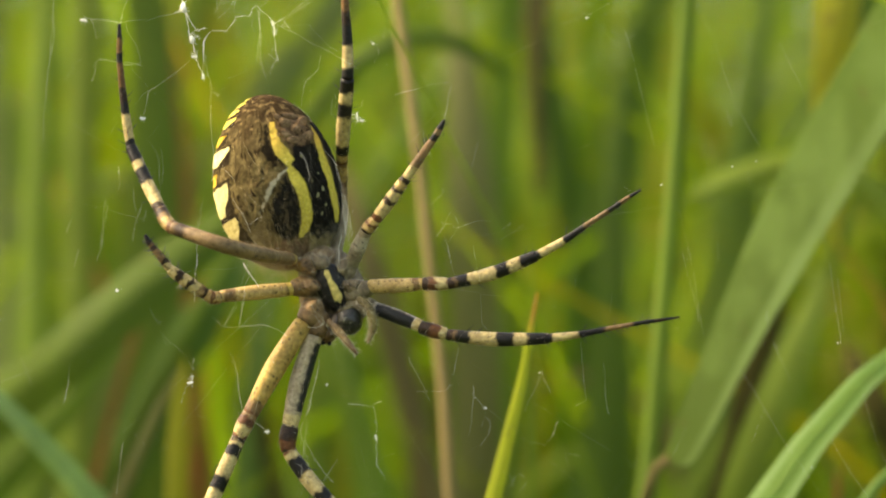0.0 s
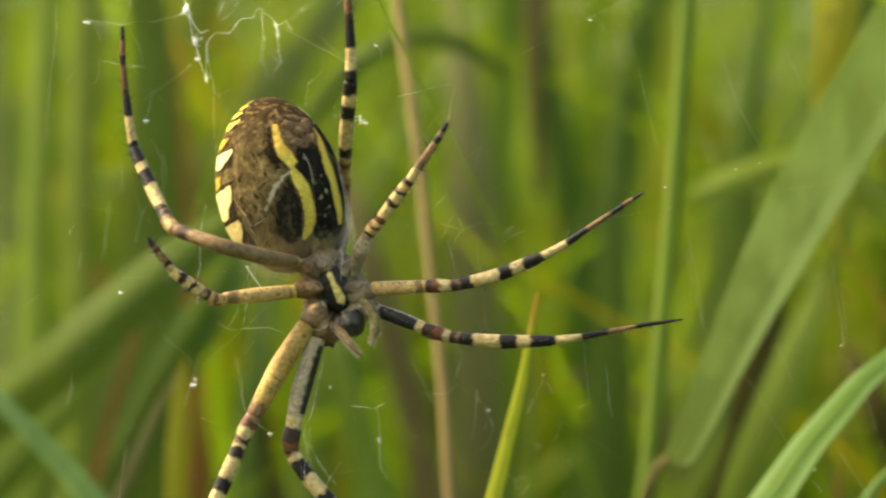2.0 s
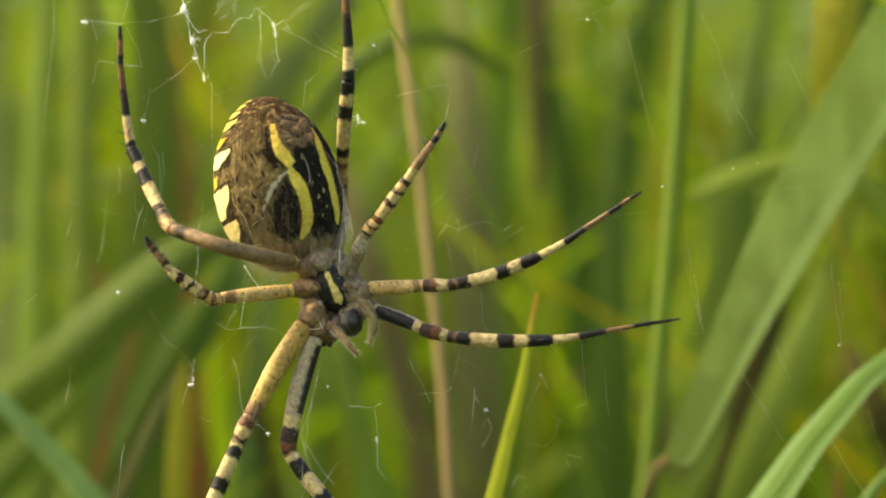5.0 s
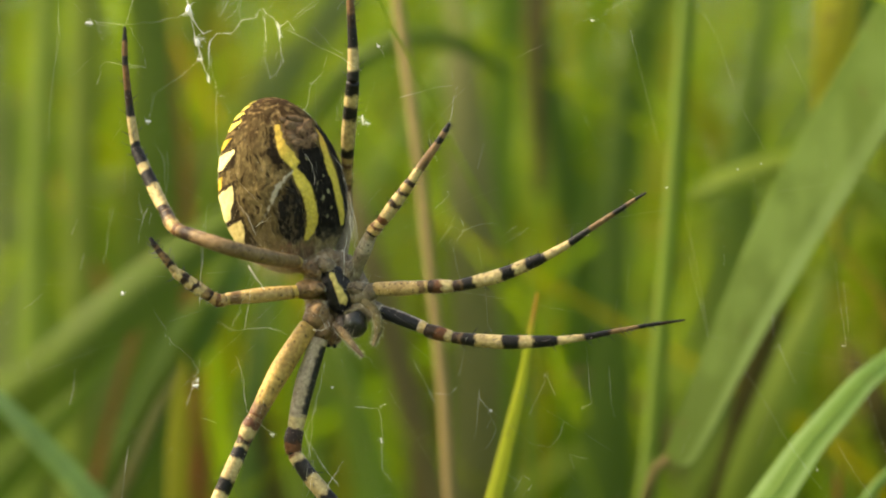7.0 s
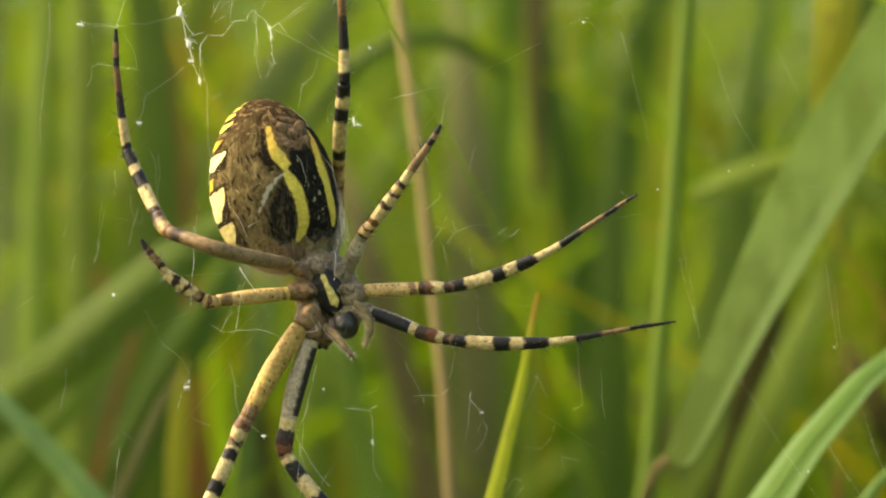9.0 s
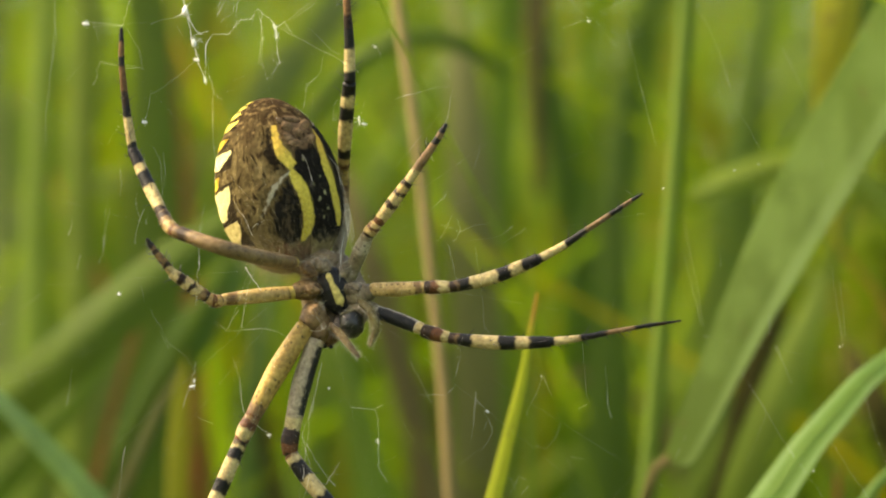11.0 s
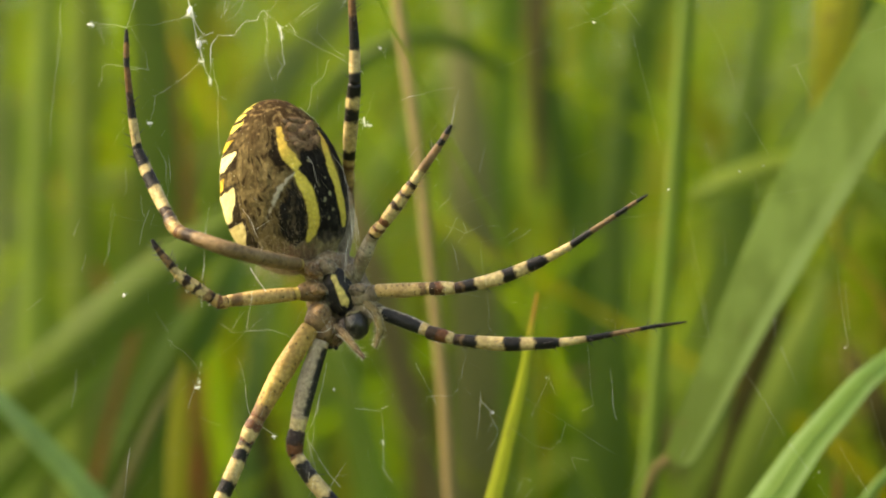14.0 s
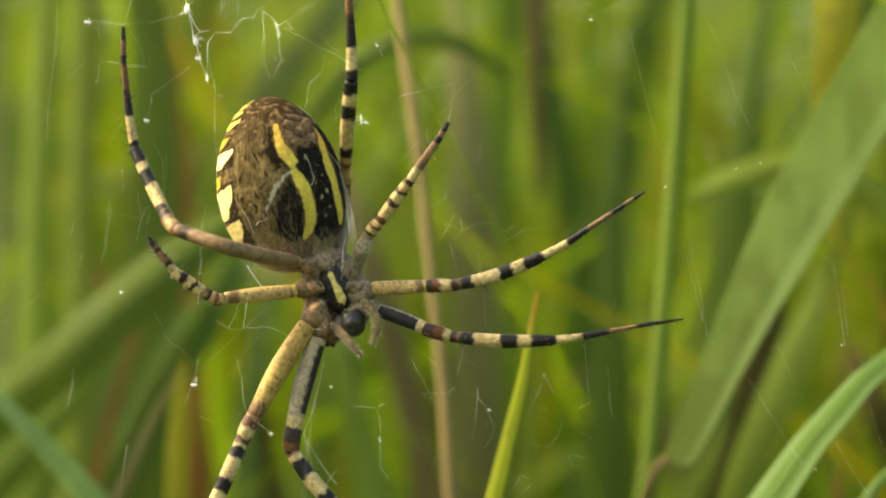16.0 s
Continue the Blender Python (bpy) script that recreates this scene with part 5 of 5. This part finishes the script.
    thread("silk_strand", [[(-7.85, -3, 17.81), (-7.10, -3, 18.93)], [(-7.10, -3, 18.48), (-6.43, -3, 18.93)], [(-6.35, -3, 18.93), (-6.54, -3, 17.81), (-6.35, -3, 17.24)], [(-5.22, -3, 18.18), (-4.47, -3, 18.37), (-4.10, -3, 18.93)], [(-5.04, -3, 18.18), (-4.66, -3, 16.30), (-4.77, -3, 14.80), (-4.47, -3, 13.60)], [(-3.91, -3, 15.37), (-4.17, -3, 15.03), (-3.72, -3, 14.61), (-3.46, -3, 14.76)], [(-3.72, -3, 14.61), (-4.10, -3, 13.68)], [(-3.16, -3, 17.24), (-1.47, -3, 18.56), (-1.09, -3, 18.93)], [(-3.35, -3, 17.06), (-2.78, -3, 16.75)]], 0.006, 0.03)
    thread("silk_strand", [[(-1.47, -3, 16.87), (-0.15, -3, 15.55), (0.41, -3, 15.25)], [(0.03, -3, 18.18), (0.41, -3, 18.93)], [(0.41, -3, 12.17), (0.22, -3, 11.42), (0.03, -3, 10.78)], [(-1.92, -3, 12.17), (-2.03, -3, 11.57)], [(2.89, -3, 15.70), (3.19, -3, 15.78)], [(2.96, -3, 15.63), (3.11, -3, 15.18)], [(4.17, -3, 12.29), (4.92, -3, 12.55), (5.67, -3, 12.70), (6.42, -3, 12.96), (7.73, -3, 13.15)], [(7.55, -3, 14.13), (7.77, -3, 13.68)], [(6.61, -3, 8.04), (6.42, -3, 9.09)]], 0.0048, 0.03)
    thread("silk_strand", [[(9.69, -3, 9.24), (9.54, -3, 8.42), (9.35, -3, 7.48)], [(7.36, -3, 6.16), (7.47, -3, 5.79), (6.49, -3, 4.96)], [(6.79, -3, 2.71), (7.62, -3, 3.91), (7.92, -3, 4.47)], [(7.92, -3, 2.78), (8.48, -3, 3.61), (8.22, -3, 4.29)], [(11.23, -3, 2.71), (12.24, -3, 3.31), (12.73, -3, 3.76)], [(10.55, -3, 14.35), (11.86, -3, 14.88), (14.12, -3, 16.04)], [(7.17, -3, 3.91), (8.37, -3, 3.46), (9.80, -3, 3.99), (10.63, -3, 3.83)]], 0.0045, 0.03)
    thread("silk_strand", [[(-12.17, -3, -1.72), (-11.80, -3, -2.48), (-11.35, -3, -3.08)], [(-11.23, -3, -3.60), (-9.73, -3, -5.10), (-9.13, -3, -6.01)], [(-7.85, -3, -2.48), (-7.10, -3, -3.04), (-6.54, -3, -2.10), (-6.31, -3, -0.97), (-5.60, -3, 0.91), (-5.04, -3, 2.41)], [(-6.16, -3, -2.85), (-5.79, -3, -0.60), (-5.22, -3, 1.58)], [(-9.17, -3, -8.78), (-7.85, -3, -9.39)], [(-8.98, -3, 2.41), (-9.06, -3, 0.15), (-9.13, -3, -1.54)]], 0.0048, 0.03)
    thread("silk_strand", [[(-0.91, -3, -5.86), (-1.47, -3, -8.18), (-1.84, -3, -10.74), (-2.07, -3, -12.99)], [(0.41, -3, -11.86), (-0.34, -3, -12.99), (-0.72, -3, -13.82)], [(2.96, -3, -11.11), (3.00, -3, -12.24), (3.64, -3, -13.22)], [(5.10, -3, -5.10), (6.04, -3, -6.98), (6.49, -3, -7.96)], [(5.67, -3, -7.43), (7.55, -3, -7.36), (8.00, -3, -6.91)], [(8.52, -3, -4.35), (8.15, -3, -6.08)]], 0.0055, 0.03)
    thread("silk_strand", [[(9.42, -3, 2.41), (9.80, -3, 0.15), (9.99, -3, -2.85), (10.55, -3, -3.49)], [(7.55, -3, 2.78), (8.22, -3, 0.15)], [(14.01, -3, -5.86), (13.78, -3, -6.61), (12.80, -3, -8.75)], [(13.93, -3, -6.08), (14.49, -3, -7.43)], [(15.13, -3, -9.24), (14.91, -3, -10.06), (14.12, -3, -10.96), (13.18, -3, -10.74)], [(16.56, -3, -3.98), (16.75, -3, -6.61), (16.97, -3, -7.96), (16.18, -3, -8.33)], [(18.06, -3, -5.48), (18.25, -3, -8.11), (18.47, -3, -8.94)]], 0.0042, 0.03)
    thread("silk_strand", [[(15.81, -3, -12.32), (15.43, -3, -11.49), (16.63, -3, -11.64)], [(11.30, -3, -12.69), (11.86, -3, -12.99), (12.13, -3, -13.74)], [(11.68, -3, -13.82), (12.35, -3, -12.84), (12.88, -3, -13.07)], [(12.43, -3, -14.12), (12.99, -3, -13.44)], [(19.38, -3, 6.16), (19.86, -3, 5.94)], [(23.32, -3, 1.84), (23.70, -3, 0.15), (24.26, -3, -1.72), (24.45, -3, -2.70)], [(28.95, -3, -2.10), (28.99, -3, -3.45)], [(33.08, -3, 1.28), (33.46, -3, -1.35), (33.87, -3, -4.20)], [(29.33, -3, -3.98), (30.46, -3, -6.68)]], 0.0042, 0.03)
    thread("silk_strand", [[(0.30, -3, 7.67), (0.63, -3, 6.16), (0.86, -3, 4.66), (1.24, -3, 2.97)], [(0.41, -3, 7.10), (0.82, -3, 5.71), (1.09, -3, 4.10), (1.39, -3, 2.78)], [(0.52, -3, 6.54), (0.75, -3, 5.04), (0.90, -3, 3.53)], [(0.63, -3, 5.98), (1.01, -3, 4.66), (1.20, -3, 2.41)], [(0.45, -3, 5.41), (0.86, -3, 3.91), (1.01, -3, 2.60)], [(0.71, -3, 6.35), (0.90, -3, 5.22), (1.35, -3, 3.35)]], 0.0042, 0.03)
    thread("silk_strand", [[(-2.60, -3, 11.80), (-1.66, -3, 11.05), (-1.17, -3, 10.22)], [(-0.53, -3, 8.72), (0.03, -3, 8.12), (0.41, -3, 7.59)], [(-2.11, -3, 8.60), (-1.62, -3, 7.67), (-1.47, -3, 6.99), (-1.62, -3, 6.39)], [(-6.65, -3, 5.34), (-5.98, -3, 4.47), (-5.49, -3, 3.46), (-5.34, -3, 3.16)], [(-5.49, -3, 3.72), (-4.92, -3, 4.06), (-4.55, -3, 4.29)], [(-1.62, -3, -3.04), (-1.02, -3, -3.15), (-0.53, -3, -2.85), (-0.64, -3, -2.40)], [(0.52, -3, 0.98), (0.48, -3, 2.41), (0.63, -3, 3.16)]], 0.009, 0.03)
    # fan of faint radii and rungs across the open side
    hub = np.array((-1.38, -3, 1.17))
    for k in range(22):
        a = 2 * math.pi * (k + 0.6 * rng.random()) / 22
        d = np.array([math.cos(a), 0.0, math.sin(a)])
        thread("radius_thread", [[hub + d * 3.0, hub + d * 20, hub + d * 48]], 0.0011)
    rungs = []
    for k in range(12):
        r = 9 + 2.3 * k
        rows = []
        for j in range(60):
            if rng.random() < 0.84:
                continue
            a0, a1 = 2 * math.pi * j / 60, 2 * math.pi * (j + 1) / 60
            rr = r + 0.3 * rng.normal()
            rows.append([hub + rr * np.array([math.cos(a), 0, math.sin(a)]) for a in (a0, (a0 + a1) / 2, a1)])
        rungs += rows
    tagged(thread("torn_spiral", rungs, 0.0015, 0.0, "faint torn cross threads"), kind="stuff")
    # sticky beads on the right-hand threads
    for pts in ([(19.5, 0, 16.75), (20.46, 0, 13), (21.41, 0, 9.1)], [(24.47, 0, 17.78), (25.31, 0, 16.25), (26.76, 0, 11.85), (28.48, 0, 8.79)], [(27.15, 0, -5.93), (28.48, 0, -8.03), (29.82, 0, -10.32), (32.5, 0, -14.15)],
                [(33.26, 0, -10.71), (34.41, 0, -12.62), (35.75, 0, -14.53)], [(29.82, 0, 15.68), (31.54, 0, 12.23)], [(33.65, 0, 0), (34.03, 0, -3.44)], [(23.13, 0, 4.59), (24.28, 0, -0.76), (24.66, 0, -3.44)], [(15.29, 0, 17.01), (17.21, 0, 17.78), (19.5, 0, 18.93)], [(35.37, 0, -7.65), (36.13, 0, -10.32), (37.01, 0, -12.62)]):
        pts = [np.array(p) + (0, -3, 0) for p in pts]
        verts, faces = [], []
        thread_verts(pts, 0.0016, verts, faces)
        path, _ = smooth_path(pts, int(2.8 * np.linalg.norm(np.array(pts[-1]) - pts[0])) + 4)
        for p in path:
            o = len(verts)
            v, f, _ = ellipsoid(p, [np.array((0.008 + 0.01 * rng.random(), 0, 0)), np.array((0, 0.013, 0)), np.array((0, 0, 0.012 + 0.022 * rng.random()))], 6, 4)
            verts.extend(v)
            faces.extend(tuple(i + o for i in q) for q in f)
        linked("beaded_thread", np.array(verts) * MM, faces, SILK, web)
    for i, (p, s, st) in enumerate((((-9.87, -3, 18.07), 0.3, (0.8, 1, 1.3)), ((-9.27, -3, 16.04), 0.24, (0.7, 1, 1.5)), ((-9.08, -3, 14.88), 0.2, (1.2, 1, 0.7)), ((-8.51, -3, 13.56), 0.17, (0.7, 1, 1.5)), ((-12.57, -3, 10.71), 0.13, (1.5, 1, 0.7)),
                                  ((-16.4, -3, 17.28), 0.17, (1.8, 1, 0.6)), ((1.7, -3, 10.78), 0.17, (0.6, 1, 2.0)), ((2.08, -3, 10.63), 0.12, (1.8, 1, 0.7)), ((-3.82, -3, 16.49), 0.15, (0.6, 1, 2.2)), ((-3.93, -3, 17.13), 0.13, (0.8, 1, 1.4)),
                                  ((-9.45, -3, -6.8), 0.15, (1.7, 1, 0.7)), ((-9.27, -3, -6.42), 0.1, (0.6, 1, 2)), ((10.19, -3, -8.49), 0.1, (1, 1, 1)), ((-0.33, -3, -6.95), 0.06, (1.5, 1, 0.8)), ((-14.26, -3, -0.64), 0.11, (0.8, 1, 1.5)),
                                  ((2.94, -3, -10.48), 0.1, (0.6, 1, 1.8)), ((2.75, -3, 15.74), 0.1, (1.2, 1, 0.8)), ((13.8, -3, -6.16), 0.05, (1, 1, 1.4)), ((-4.31, -3, -10.06), 0.09, (1.6, 1, 0.7)), ((16.95, -3, 17.47), 0.08, (1.5, 1, 0.7)),
                                  ((21.91, -3, 6.35), 0.045, (1, 1, 1)), ((26.64, -3, 7.55), 0.045, (1, 1, 1)), ((28.22, -3, 7.93), 0.045, (1, 1, 1)), ((33.63, -3, -4.17), 0.045, (1, 1, 1)), ((31.9, -3, -12.43), 0.045, (1, 1, 1)))):
        tuft(web, p, s, 100 + i, st)
    return web


spider_web = build_web()


# ---- what moves: the breeze rocks web and spider together ----
def motions():
    sway = [
        (0, -0.36, 0.18), (0.1, -0.38, 0.15), (0.2, -0.46, 0.11), (0.3, -0.31, 0.07), (0.4, -0.50, 0.04), (0.5, -0.80, -0.00), (0.6, -0.04, 0.04), (0.7, 0.04, 0.08),
        (0.8, -0.46, 0.13), (0.9, -0.34, 0.17), (1, 0.50, 0.21), (1.1, 0.42, 0.19), (1.2, -0.34, 0.17), (1.3, 0.31, 0.15), (1.4, 0.84, 0.13), (1.5, -0.27, 0.11),
        (1.6, -0.46, 0.10), (1.7, 0.23, 0.08), (1.8, -0.08, 0.06), (1.9, -0.80, 0.05), (2, -0.15, 0.03), (2.1, 0.50, 0.05), (2.2, -0.23, 0.07), (2.3, -0.61, 0.09),
        (2.4, 0.31, 0.11), (2.5, 0.27, 0.13), (2.6, -0.34, 0.13), (2.7, -0.11, 0.13), (2.8, 0.46, 0.12), (2.9, 0.15, 0.12), (3, -0.27, 0.11), (3.1, 0.04, 0.11),
        (3.2, 0.00, 0.11), (3.3, -0.42, 0.11), (3.4, -0.46, 0.11), (3.5, -0.25, 0.11), (3.6, -0.42, 0.09), (3.7, -0.57, 0.06), (3.8, -0.46, 0.04), (3.9, -0.50, 0.02),
        (4, -0.76, -0.00), (4.1, -0.54, 0.02), (4.2, -0.34, 0.05), (4.6, 0.08, 0.06), (5, -0.31, 0.06), (5.4, 0.23, 0.07), (5.8, -0.23, 0.08), (6.1, 0.04, 0.08),
        (6.3, 0.19, 0.08), (6.4, -0.23, 0.04), (6.5, -0.26, -0.01), (6.6, 0.23, -0.01), (6.7, 0.04, -0.00), (6.8, -0.23, -0.00), (6.9, 0.08, -0.00), (7, 0.00, -0.00),
        (7.1, -0.15, 0.00), (7.2, -0.23, 0.00), (7.3, -0.08, 0.00), (7.4, -0.08, 0.01), (7.5, -0.27, 0.01), (7.6, -0.08, -0.01), (7.7, 0.00, -0.02), (7.8, -0.23, -0.04),
        (7.9, -0.19, -0.05), (8, -0.17, -0.06), (8.1, -0.15, -0.07), (8.2, -0.31, -0.08), (8.3, -0.19, -0.09), (8.4, -0.08, -0.10), (8.5, -0.29, -0.11), (8.6, -0.23, -0.11),
        (8.7, -0.11, -0.11), (8.8, -0.27, -0.11), (8.9, -0.54, -0.11), (9, -0.59, -0.11), (9.1, -0.46, -0.10), (9.2, -0.69, -0.09), (9.6, -0.34, -0.08), (10, -0.50, -0.07),
        (10.4, -0.19, -0.06), (10.8, -0.34, -0.05), (11.1, -0.19, -0.05), (11.3, -0.31, -0.04), (11.4, -0.15, -0.04), (11.5, -0.23, -0.04), (11.6, -0.11, -0.04), (11.8, -0.08, -0.05),
        (12, -0.23, -0.05), (12.2, -0.15, -0.08), (12.4, -0.31, -0.10), (12.5, -0.28, -0.11), (12.6, -0.23, -0.10), (12.7, -0.34, -0.08), (12.9, -0.15, -0.05), (13, -0.27, -0.04),
        (13.2, 0.00, -0.05), (13.4, 0.00, -0.06), (13.5, -0.08, -0.06), (13.6, 0.08, -0.08), (13.8, 0.08, -0.10), (14, 0.11, -0.13), (14.1, 0.23, -0.12), (14.2, 0.19, -0.11),
        (14.4, 0.34, -0.10), (14.5, 0.29, -0.09), (14.6, 0.34, -0.10), (14.7, 0.42, -0.11), (14.8, 0.54, -0.12), (14.9, 0.34, -0.13), (15, 0.15, -0.14), (15.1, 0.38, -0.11),
        (15.2, 0.19, -0.09), (15.3, 0.04, -0.07), (15.4, 0.34, -0.05), (15.5, 0.27, -0.02), (15.6, 0.23, -0.01), (15.8, 0.11, 0.02), (15.9, 0.04, 0.03), (16, -0.10, 0.05),
    ]
    x, y, z = SPIDER_AT
    for thing in (spider, spider_web):
        walk(thing, [(t, pose(x + dx * MM, y, z + dz * MM)) for t, dx, dz in sway])


motions()
